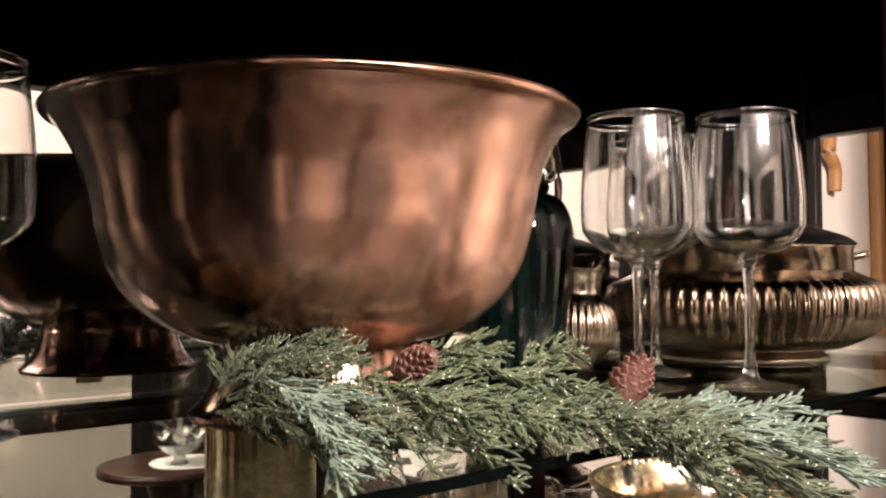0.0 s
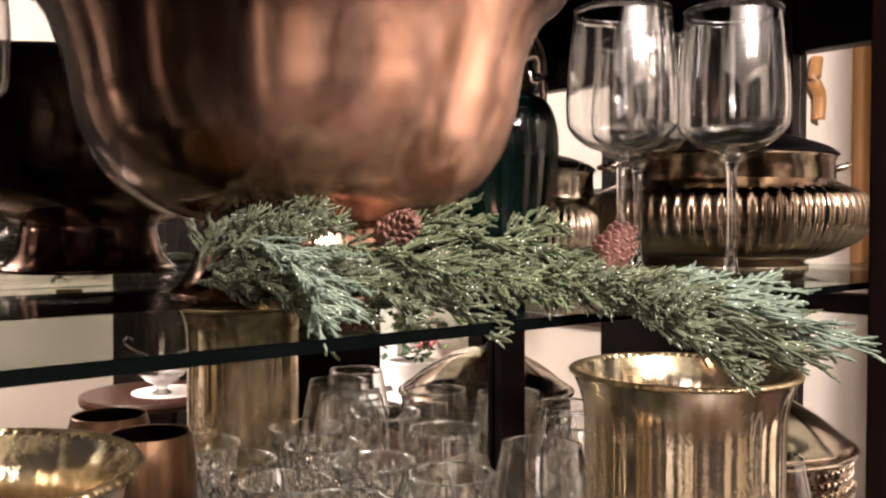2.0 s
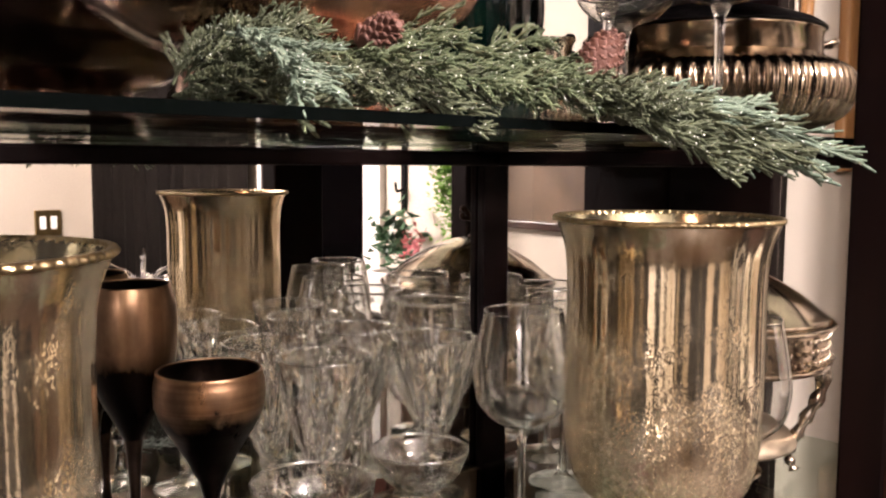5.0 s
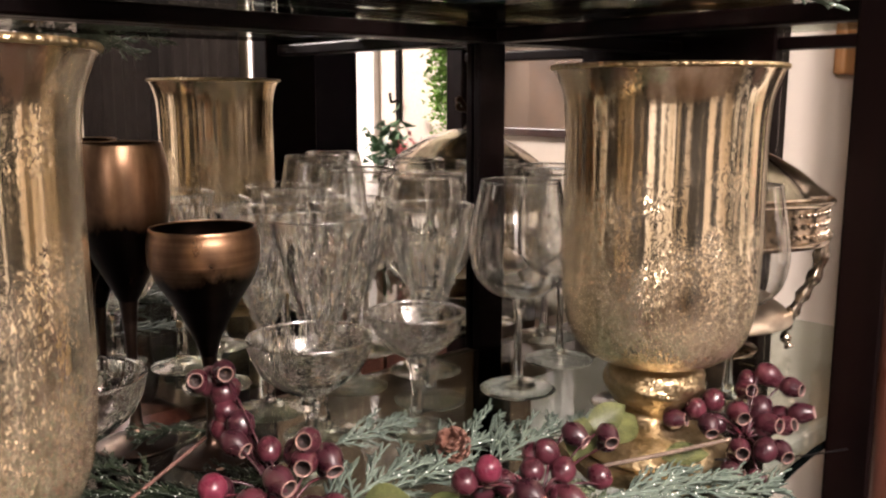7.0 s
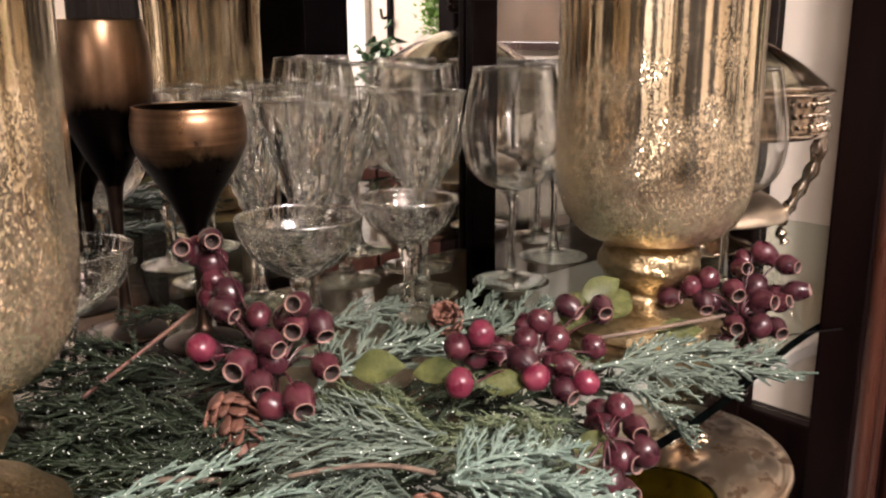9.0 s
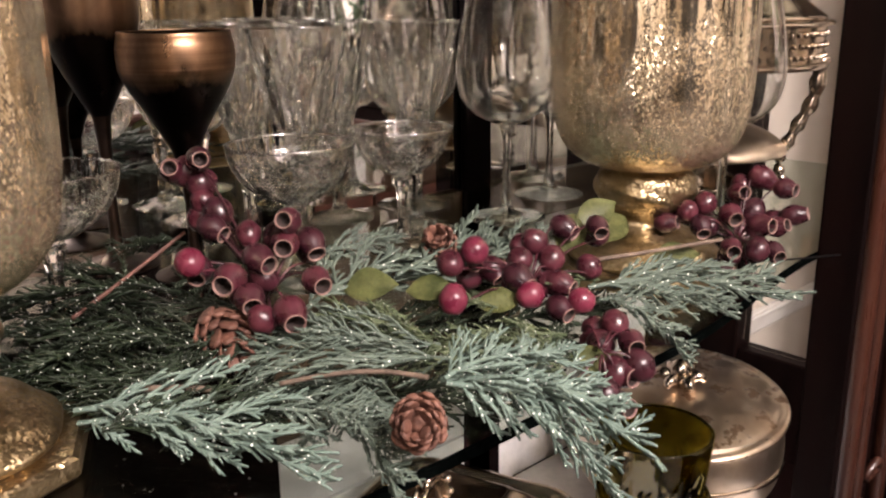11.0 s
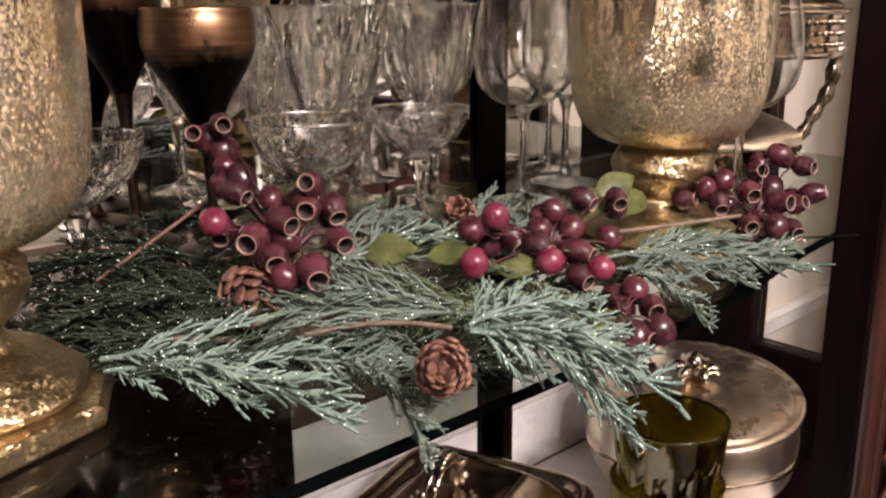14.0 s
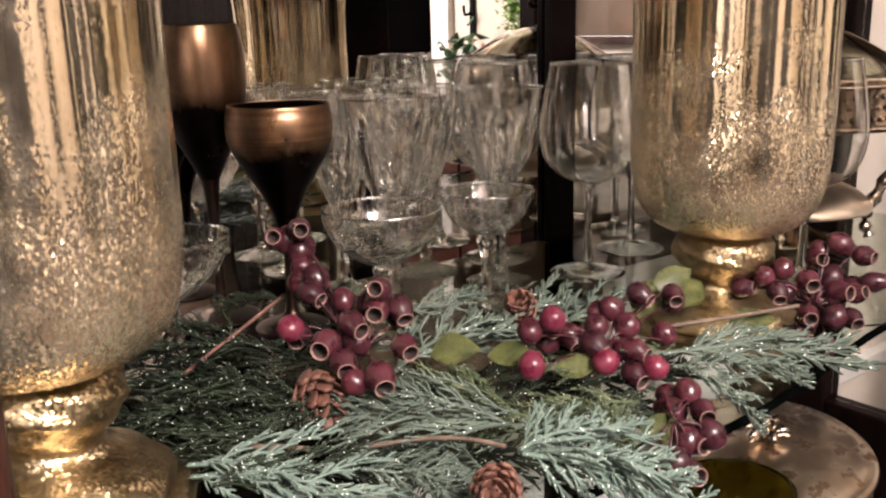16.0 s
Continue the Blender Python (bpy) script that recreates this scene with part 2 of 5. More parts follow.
def mercury_glass():
    m = Nodes("gold_mercury_glass", metal=1.0, rough=0.16)
    cloud = m.noise(22, 5, (1, 1, 0.35), 0.6)
    speck = m.voronoi(170, (1, 1, 0.45))
    streak = m.noise(60, 3, (1, 1, 0.05))
    gold = m.mix(m.span(cloud, 0, 1, 0.35, 0.65), (0.72, 0.58, 0.385), (0.88, 0.77, 0.59))
    gold = m.mix(m.span(streak, 0, 0.6, 0.47, 0.62), gold, (0.36, 0.265, 0.135))
    dots = m.ramp(speck.outputs["Distance"], [(0.0, (1, 1, 1)), (0.17, (1, 1, 1)), (0.26, (0, 0, 0)), (1, (0, 0, 0))])
    split = m.add("ShaderNodeSeparateXYZ")
    m.link(m.place(), split.inputs[0])
    low = m.add("ShaderNodeMapRange", From_Min=0.27, From_Max=0.10, To_Min=0.0, To_Max=1.0)
    m.link(split.outputs["Z"], low.inputs["Value"])
    ragged = m.add("ShaderNodeMath", operation="ADD")
    m.link(low.outputs["Result"], ragged.inputs[0])
    m.link(m.span(m.noise(30, 4), -0.45, 0.45), ragged.inputs[1])
    worn = m.span(ragged.outputs[0], 0.10, 0.5, 0.2, 0.9)
    spots = m.add("ShaderNodeMath", operation="MULTIPLY")
    m.link(dots, spots.inputs[0])
    m.link(worn, spots.inputs[1])
    bare = m.mix(m.span(ragged.outputs[0], 0, 0.7, 0.2, 0.9), gold, (0.84, 0.685, 0.45))
    m.base(m.mix(spots.outputs[0], bare, (0.22, 0.15, 0.07)))
    m.rough(m.mix(m.span(ragged.outputs[0], 0, 1, 0.2, 0.9), (0.14,) * 3, (0.23,) * 3))
    m.link(m.span(ragged.outputs[0], 0.98, 0.90, 0.1, 0.8), m.bsdf.inputs["Metallic"])
    flakes(m, m.voronoi(900, (1, 1, 0.60)), 0.0, m.span(ragged.outputs[0], 0.04, 0.58, 0.15, 0.90))
    m.bump(streak, 0.07, 0.0014)
    m.bump(m.noise(240, 2), 0.07, 0.0008)
    return m.mat


def speckled_gold():
    """The thick silvered foot: swirled gold with soft ripples and fine specks."""
    m = Nodes("swirled_gold_glass", metal=1.0, rough=0.13)
    cloud = m.noise(30, 5, (1, 1, 2.5))
    gold = m.mix(m.span(cloud, 0, 1, 0.35, 0.65), (0.27, 0.205, 0.108), (0.52, 0.41, 0.25))
    speck = m.voronoi(330)
    dots = m.ramp(speck.outputs["Distance"], [(0.0, (1, 1, 1)), (0.2, (1, 1, 1)), (0.3, (0, 0, 0)), (1, (0, 0, 0))])
    m.base(m.mix(m.mix(0.45, (0, 0, 0), dots), gold, (0.50, 0.37, 0.18)))
    m.rough(m.span(cloud, 0.285, 0.40))
    flakes(m, m.voronoi(600), 0.46)
    m.bump(m.noise(55, 3, (1, 1, 2.2)), 0.3, 0.003)
    m.bump(m.noise(260, 2), 0.2, 0.0008)
    return m.mat


MERCURY = mercury_glass()
SPECKLED = speckled_gold()


def thin_glass(name, tint, gloss=0.02, low=0.05, high=0.75, power=2.2):
    """Thin blown glass: clear, with gloss that grows towards the edge."""
    m = Nodes(name)
    m.tree.nodes.remove(m.bsdf)
    clear = m.add("ShaderNodeBsdfTransparent", Color=(*tint, 1))
    shine = m.add("ShaderNodeBsdfGlossy", Color=(1, 1, 1, 1), Roughness=gloss)
    edge = m.add("ShaderNodeLayerWeight", Blend=0.32)
    span = m.add("ShaderNodeMapRange", From_Min=0.0, From_Max=1.0, To_Min=low, To_Max=high)
    steep = m.add("ShaderNodeMath", operation="POWER")
    steep.inputs[1].default_value = power
    m.link(edge.outputs["Facing"], steep.inputs[0])
    m.link(steep.outputs[0], span.inputs["Value"])
    mix = m.add("ShaderNodeMixShader")
    m.link(span.outputs["Result"], mix.inputs[0])
    m.link(clear.outputs[0], mix.inputs[1])
    m.link(shine.outputs[0], mix.inputs[2])
    m.link(mix.outputs[0], m.out.inputs["Surface"])
    return m.mat


def solid_glass(name, tint, gloss=0.0, clear=0.0, rough=0.12):
    """Refracting glass; gloss is a share of soft polish that takes the lamps' glints, clear a plain see-through share."""
    m = Nodes(name)
    m.tree.nodes.remove(m.bsdf)
    glass = m.add("ShaderNodeBsdfGlass", Color=(*tint, 1), Roughness=0.0, IOR=1.5)
    out = glass.outputs[0]
    for amount, node in ((clear, m.add("ShaderNodeBsdfTransparent", Color=(*tint, 1))), (gloss, m.add("ShaderNodeBsdfGlossy", Color=(1, 1, 1, 1), Roughness=rough))):
        if amount:
            mix = m.add("ShaderNodeMixShader")
            mix.inputs[0].default_value = amount
            m.link(out, mix.inputs[1])
            m.link(node.outputs[0], mix.inputs[2])
            out = mix.outputs[0]
    m.link(out, m.out.inputs["Surface"])
    return m.mat


CLEAR = solid_glass("clear_glass", (0.996, 0.997, 0.994), 0.05, 0.0, 0.05)
CRYSTAL = solid_glass("cut_crystal", (1.0, 1.0, 0.998), 0.03, 0.0, 0.05)
CUT_GLASS = solid_glass("deep_cut_crystal", (1.0, 1.0, 0.998), 0.03, 0.0, 0.045)
RIM_GLASS = thin_glass("polished_glass_edge", (0.98, 0.98, 0.975), 0.12, 0.42, 0.95, 1.0)
SHELF = thin_glass("shelf_glass", (0.78, 0.82, 0.78), 0.01, 0.035, 0.35)
SHELF_EDGE = simple("dark_glass_edge", (0.0008, 0.0012, 0.001), (0.0015, 0.002, 0.002), 30, (0.45, 0.6), 0, 0.02)
SHELF_EDGE.node_tree.nodes["Principled BSDF"].inputs["Specular IOR Level"].default_value = 0.0
PANE = thin_glass("window_pane", (0.97, 0.975, 0.97), 0.01, 0.03, 0.6)
GREEN = solid_glass("olive_green_glass", (0.56, 0.52, 0.18), 0.06, 0.05, 0.06)
DARK_GREEN = simple("dark_green_glass", (0.0004, 0.0022, 0.0016), (0.0012, 0.0060, 0.0042), 18, (0.06, 0.16), 0, 0.05)


def mirror_material():
    m = Nodes("silvered_mirror", metal=1.0, colour=(0.84, 0.83, 0.81))
    m.rough(m.span(m.noise(3, 3), 0.004, 0.012))
    return m.mat


for dark, sheen in ((WOOD, 0.06), (BLACK, 0.06), (DRAPE, 0.1), (DOORWAY_BLACK, 0.0)):
    dark.node_tree.nodes["Principled BSDF"].inputs["Specular IOR Level"].default_value = sheen
MIRROR = mirror_material()


def needle_material(name, a, b):
    m = Nodes(name, rough=0.5, Specular_IOR_Level=0.22)
    tone = m.noise(28, 3)
    col = m.mix(m.span(tone, 0, 1, 0.35, 0.65), a, b)
    dew = m.voronoi(210)
    frost = m.ramp(dew.outputs["Distance"], [(0.0, (1, 1, 1)), (0.11, (1, 1, 1)), (0.16, (0, 0, 0)), (1, (0, 0, 0))])
    m.base(m.mix(frost, col, (0.85, 0.88, 0.82)))
    m.rough(m.mix(frost, (0.55,) * 3, (0.12,) * 3))
    m.bump(m.noise(500, 2), 0.4, 0.0006)
    return m.mat


CEDAR_PALE = needle_material("pale_cedar_needle", (0.066, 0.097, 0.078), (0.118, 0.160, 0.132))
CEDAR = needle_material("green_cedar_needle", (0.030, 0.043, 0.021), (0.072, 0.090, 0.047))
CEDAR_GREY = needle_material("grey_green_cedar_needle", (0.041, 0.058, 0.045), (0.088, 0.113, 0.089))
CEDAR_SAGE = needle_material("sage_green_cedar_needle", (0.066, 0.092, 0.066), (0.116, 0.152, 0.112))
CEDAR_OLIVE = needle_material("olive_green_cedar_needle", (0.032, 0.039, 0.021), (0.074, 0.086, 0.050))
# dark needles, with the shade deep in the garland put into their colour
CEDAR_DARK_SHADED = needle_material("dark_shaded_cedar_needle", (0.004, 0.007, 0.003), (0.013, 0.021, 0.010))


def berry_material(name, a, b, c):
    m = Nodes(name, rough=0.35, Specular_IOR_Level=0.32)
    info = m.tree.nodes.new("ShaderNodeObjectInfo")
    col = m.mix(m.span(m.noise(70, 4), 0, 1, 0.35, 0.65), a, b)
    m.base(m.mix(m.span(info.outputs["Random"], 0, 0.7, 0, 1), col, c))
    m.rough(m.span(m.noise(120, 3), 0.20, 0.40))
    m.bump(m.noise(220, 2), 0.2, 0.0005)
    return m.mat


BERRY = berry_material("maroon_berry", (0.026, 0.005, 0.008), (0.068, 0.016, 0.023), (0.010, 0.004, 0.006))
BERRY_RED = berry_material("red_berry", (0.080, 0.008, 0.020), (0.125, 0.022, 0.038), (0.048, 0.006, 0.014))
BERRY_RIM = simple("dusty_pink_pod_rim", (0.13, 0.070, 0.060), (0.26, 0.150, 0.125), 160, (0.5, 0.75), 0, 0.4)
POD_HOLE = simple("dark_pod_hollow", (0.012, 0.006, 0.005), (0.03, 0.014, 0.01), 120, (0.7, 0.9), 0, 0.2)

# ---- building helpers ----


def part(name, bm, material, parent, label="", smooth=True):
    mesh = bpy.data.meshes.new(name)
    bm.to_mesh(mesh)
    bm.free()
    if smooth:
        mesh.shade_smooth()
    mesh.materials.append(material)
    ob = new(name, mesh)
    ob.parent = parent
    if label:
        ob["label"] = label
    return ob


def thing(name, label, category, loc=(0, 0, 0), rz=0.0, group="", kind=""):
    ob = new(name)
    ob.empty_display_size = 0.02
    ob.matrix_basis = pose(*loc, 0, 0, rz)
    return tagged(ob, label, category, group, kind)


def smooth_profile(points, steps=5):
    """A rounded run through the given (radius, height) points."""
    out = []
    p = [points[0], *points, points[-1]]
    for i in range(1, len(p) - 2):
        a, b, c, d = (Vector((q[0], q[1])) for q in p[i - 1:i + 3])
        for k in range(steps):
            t = k / steps
            v = 0.5 * ((2 * b) + (c - a) * t + (2 * a - 5 * b + 4 * c - d) * t * t + (3 * b - a - 3 * c + d) * t ** 3)
            out.append((max(v.x, 0.0), v.y))
    out.append(tuple(points[-1]))
    return out


def lathe(profile, seg=48, shape=None, bm=None, outer=None):
    """Turn a profile of (radius, height) about z. shape(angle, z, r) gives the radius where it is not round, for the first outer rings or for all."""
    bm = bm or bmesh.new()
    rings = []
    for n, (r, z) in enumerate(profile):
        if r < 1e-5:
            rings.append([bm.verts.new((0, 0, z))])
            continue
        ring = []
        for i in range(seg):
            a = 2 * math.pi * i / seg
            q = shape(a, z, r) if shape and (outer is None or n < outer) else r
            ring.append(bm.verts.new((q * math.cos(a), q * math.sin(a), z)))
        rings.append(ring)
    for lo, hi in zip(rings, rings[1:]):
        if len(lo) == 1 and len(hi) == 1:
            continue
        for i in range(seg):
            j = (i + 1) % seg
            if len(lo) == 1:
                bm.faces.new((lo[0], hi[j], hi[i]))
            elif len(hi) == 1:
                bm.faces.new((lo[i], lo[j], hi[0]))
            else:
                bm.faces.new((lo[i], lo[j], hi[j], hi[i]))
    return bm


def box(x0, y0, z0, x1, y1, z1, bevel=0.0, bm=None):
    fresh = bmesh.new()
    bmesh.ops.create_cube(fresh, size=1.0)
    for v in fresh.verts:
        v.co = Vector((x0 + (v.co.x + 0.5) * (x1 - x0), y0 + (v.co.y + 0.5) * (y1 - y0), z0 + (v.co.z + 0.5) * (z1 - z0)))
    if bevel:
        bmesh.ops.bevel(fresh, geom=fresh.edges[:], offset=bevel, segments=2, affect="EDGES", profile=0.5)
    if bm is None:
        return fresh
    mesh = bpy.data.meshes.new("tmp")
    fresh.to_mesh(mesh)
    fresh.free()
    bm.from_mesh(mesh)
    bpy.data.meshes.remove(mesh)
    return bm


def tube(points, radii, sides=6, bm=None, caps=True):
    """A tapered tube along a run of points."""
    bm = bm or bmesh.new()
    pts = [Vector(p) for p in points]
    rings = []
    for i, p in enumerate(pts):
        d = (pts[min(i + 1, len(pts) - 1)] - pts[max(i - 1, 0)]).normalized()
        a = d.cross(Vector((0, 0, 1)))
        a = a.normalized() if a.length > 1e-3 else Vector((1, 0, 0))
        b = d.cross(a)
        r = radii[i] if isinstance(radii, (list, tuple)) else radii
        rings.append([bm.verts.new(p + r * (math.cos(t) * a + math.sin(t) * b)) for t in (2 * math.pi * k / sides for k in range(sides))])
    for lo, hi in zip(rings, rings[1:]):
        for i in range(sides):
            j = (i + 1) % sides
            bm.faces.new((lo[i], lo[j], hi[j], hi[i]))
    if caps:
        bm.faces.new(rings[0][::-1])
        bm.faces.new(rings[-1])
    return bm


def bend(points, steps=6):
    """A smooth run through points in space."""
    p = [Vector(q) for q in points]
    p = [p[0], *p, p[-1]]
    out = []
    for i in range(1, len(p) - 2):
        a, b, c, d = p[i - 1:i + 3]
        for k in range(steps):
            t = k / steps
            out.append(0.5 * ((2 * b) + (c - a) * t + (2 * a - 5 * b + 4 * c - d) * t * t + (3 * b - a - 3 * c + d) * t ** 3))
    out.append(p[-1])
    return out


def setting(name, bm, material, label, category):
    ob = part(name, bm, material, None, label, False)
    return tagged(ob, label, category, kind="structure")


# ---- the room ----
SH1, SH2, DECK = 0.910, 1.303, 0.460       # tops of the two glass shelves and of the cabinet floor
MIR, FRONT = 0.790, 0.299                   # planes of the mirror back and of the lower shelf's front edge
RIGHT, FAR, BACK, LEFT = 1.62, -2.8, 0.95, -2.4
CORNER, ALCOVE, RAIL = 0.46, 3.2, 0.415                   # end of the east wall, and how far the alcove behind it reaches

setting("floor", box(LEFT, FAR, -0.1, ALCOVE, BACK, 0.0), FLOOR, "brown oak floor of the room", "floor")
setting("ceiling", box(LEFT, FAR, 2.45, ALCOVE, BACK, 2.55), CEILING, "plain white ceiling of the room", "ceiling")
setting("wall_north", box(LEFT, BACK, 0, ALCOVE, BACK + 0.12, 2.45), CREAM_BRIGHTENED, "cream painted wall behind the cabinet", "wall")
setting("wall_south", box(LEFT, FAR - 0.12, 0, ALCOVE, FAR, 2.45), BEIGE, "beige painted wall facing the cabinet", "wall")
# out of view; dark so that the copper's left side reflects little light
setting("wall_west", box(LEFT - 0.12, FAR, 0, LEFT, BACK, 2.45), DRAPE, "dim taupe wall, kept dark for the reflections", "wall")
wall = bmesh.new()
for y0, y1, z0, z1 in ((-0.58, CORNER, 0, 2.45), (FAR, -1.12, 0, 2.45), (-1.12, -0.58, 2.05, 2.45)):
    box(RIGHT, y0, z0, RIGHT + 0.12, y1, z1, 0, wall)
setting("wall_east", wall, CREAM, "cream painted wall with a doorway beside the cabinet", "wall")
setting("wall_alcove", box(ALCOVE, CORNER - 0.12, 0, ALCOVE + 0.1, BACK + 0.12, 2.45), CREAM, "cream painted end wall of the alcove", "wall")
setting("wall_return", box(RIGHT + 0.121, CORNER - 0.12, 0, ALCOVE, CORNER, 2.45), CREAM, "cream painted wall across the alcove", "wall")
# coloured black to stand for a room without light
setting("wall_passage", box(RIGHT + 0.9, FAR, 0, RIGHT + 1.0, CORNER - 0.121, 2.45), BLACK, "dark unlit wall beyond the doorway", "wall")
trim = bmesh.new()
for y0, y1 in ((-0.58, -0.495), (-1.205, -1.12)):
    box(RIGHT - 0.02, y0, 0, RIGHT + 0.13, y1, 2.05, 0.004, trim)
box(RIGHT - 0.02, -1.205, 2.05, RIGHT + 0.13, -0.495, 2.135, 0.004, trim)
setting("door_trim", trim, WHITE, "white painted door casing", "trim")
rail = bmesh.new()
box(RIGHT - 0.015, -0.49, 0.0, RIGHT, CORNER, 0.12, 0.004, rail)
box(1.30, BACK - 0.022, RAIL - 0.05, ALCOVE, BACK, RAIL, 0.006, rail)
box(1.30, BACK - 0.032, RAIL - 0.012, ALCOVE, BACK - 0.0221, RAIL, 0.004, rail)
setting("baseboard", rail, WHITE, "white moulded rail and baseboard on the wall", "trim")

# ---- the cabinet ----
cabinet = thing("china_cabinet", "dark mahogany china cabinet with mirrored back and glass ends", "cabinet", (0, 0, 0))
L0, R0 = -0.35, 1.17                         # inner faces of its ends
part("mirror", box(L0, MIR, DECK - 0.02, R0, MIR + 0.006, 2.10), MIRROR, cabinet, "clear silvered mirror back", False)
part("back_board", box(L0 - 0.05, MIR + 0.007, 0.05, R0 + 0.05, MIR + 0.03, 2.14), WOOD, cabinet, "", False)
for x in (-0.02, 0.782):
    part("back_post", box(x - 0.022, MIR - 0.012, DECK, x + 0.022, MIR - 0.001, 2.10, 0.002), WOOD, cabinet, "", False)
for z in (1.277,):
    part("back_rail", box(L0, MIR - 0.022, z, R0, MIR - 0.001, z + 0.017, 0.003), WOOD, cabinet, "", False)
for z in (1.277,):
    part("side_rail", box(0.768, 0.335, z, 0.796, MIR - 0.03, z + 0.017, 0.003), WOOD, cabinet, "", False)
for x in (-0.02, 0.782):
    part("front_post", box(x - 0.032, 0.292, 0.08, x + 0.06, 0.332, 2.13, 0.003), WOOD, cabinet, "", False)
    part("post_moulding", tube([(x - 0.022, 0.289, 0.08), (x - 0.022, 0.289, 2.13)], 0.009, 12), WOOD_RED, cabinet)
    part("post_moulding", tube([(x + 0.0, 0.287, 0.08), (x + 0.0, 0.287, 2.13)], 0.007, 12), WOOD_RED, cabinet)
    part("post_moulding", tube([(x + 0.052, 0.287, 0.08), (x + 0.052, 0.287, 2.13)], 0.009, 12), WOOD_RED, cabinet)
for y0, y1 in ((0.29, 0.335), (0.622, MIR)):
    part("end_post", box(R0, y0, 0.08, R0 + 0.045, y1, 2.14, 0.003), WOOD, cabinet, "", False)
    part("end_post", box(L0 - 0.045, y0, 0.08, L0, y1, 2.14, 0.003), WOOD, cabinet, "", False)
for z0, z1 in ((DECK - 0.04, 0.615), (1.277, 1.294), (1.595, 2.14)):
    part("end_rail", box(R0 + 0.004, 0.336, z0, R0 + 0.041, 0.621, z1, 0.003), WOOD, cabinet, "", False)
    part("end_rail", box(L0 - 0.041, 0.336, z0, L0 - 0.004, 0.621, z1, 0.003), WOOD, cabinet, "", False)
part("header", box(L0 - 0.05, 0.288, 1.665, R0 + 0.05, 0.330, 2.14, 0.004), WOOD, cabinet, "", False)
part("top_board", box(L0 - 0.07, 0.26, 2.141, R0 + 0.07, MIR + 0.03, 2.18, 0.006), WOOD, cabinet, "", False)
part("cabinet_floor", box(L0 - 0.045, 0.335, DECK - 0.03, R0 + 0.003, MIR - 0.001, DECK), WOOD, cabinet, "", False)
part("base", box(L0 - 0.05, 0.27, 0.0, R0 + 0.05, MIR + 0.006, DECK - 0.031, 0.006), WOOD, cabinet, "", False)
part("base_rail", box(L0 - 0.05, 0.275, DECK - 0.03, R0 + 0.05, 0.334, DECK + 0.004, 0.004), WOOD, cabinet, "", False)
pane = part("end_pane", box(R0 + 0.020, 0.336, 0.616, R0 + 0.024, 0.621, 1.594), PANE, cabinet, "clear glass end pane", False)
pane.visible_shadow = False

for z0, z1 in ((DECK + 0.001, 0.5605), (0.5645, 0.655)):
    part("back_lining", box(0.470, MIR - 0.008, z0, R0 - 0.001, MIR - 0.0005, z1, 0.001), LINING, cabinet, "pale grey lining board", False)
part("back_lining", box(0.866, MIR - 0.008, 0.6590, R0 - 0.001, MIR - 0.0005, 0.838, 0.001), LINING, cabinet, "pale grey lining board", False)
part("back_panel", box(0.866, MIR - 0.008, 0.8385, R0 - 0.001, MIR - 0.0005, SH1 - 0.012), BROWN_WOOD, cabinet, "brown wooden back panel", False)
part("back_panel", box(0.470, MIR - 0.008, 0.6555, 0.8655, MIR - 0.0005, SH1 - 0.012), BROWN_WOOD, cabinet, "brown wooden back panel", False)
# panel added over the mirror to keep the lower left bay black
part("back_panel", box(L0 + 0.001, MIR - 0.008, DECK + 0.001, 0.4695, MIR - 0.0005, SH1 - 0.012), WOOD, cabinet, "dark back panel added to blacken the left bay", False)
part("back_post", box(0.755, MIR - 0.012, DECK + 0.004, 0.821, MIR - 0.0085, SH1 - 0.012, 0.001), WOOD, cabinet, "", False)

cloth = thing("shelf_liner", "pale grey satin liner on the cabinet floor", "liner", (0, 0, 0))
part("sheet", box(0.47, 0.345, DECK + 0.0005, 1.02, MIR - 0.0125, DECK + 0.003, 0.001), LINING, cloth, "", False)
DECK += 0.003



def shelf_slab(run, z0, z1, back):
    """A slab between a bowed front line of (x, y) points and a straight back."""
    bm = bmesh.new()
    rows = [[bm.verts.new(p) for p in ((x, y, z0), (x, y, z1), (x, back(y), z1), (x, back(y), z0))] for x, y in run]
    for lo, hi in zip(rows, rows[1:]):
        for i in range(4):
            j = (i + 1) % 4
            bm.faces.new((lo[i], lo[j], hi[j], hi[i]))
    bm.faces.new(rows[0][::-1])
    bm.faces.new(rows[-1])
    return bm


for z, front, drop in ((SH1, 0.299, 0.036), (SH2, 0.332, 0.020)):
    shelf = thing("glass_shelf", "thick clear glass shelf with a dark polished edge", "shelf", (0, 0, 0), 0, "glass shelves")
    run = []
    for k in range(33):
        x = L0 + 0.002 + (R0 - L0 - 0.004) * k / 32
        f = max(0.0, min(1.0, (x - 0.46) / 0.32))
        run.append((x, front + drop * f * f * (3 - 2 * f)))
    p = part("pane", shelf_slab([(x, y + 0.003) for x, y in run], z - 0.005, z, lambda y: MIR - 0.028), SHELF, shelf, "", False)
    p.visible_shadow = False
    part("edge", shelf_slab(run, z - 0.0052, z + 0.0005, lambda y: y + 0.0028), SHELF_EDGE, shelf, "dark front edge", False)

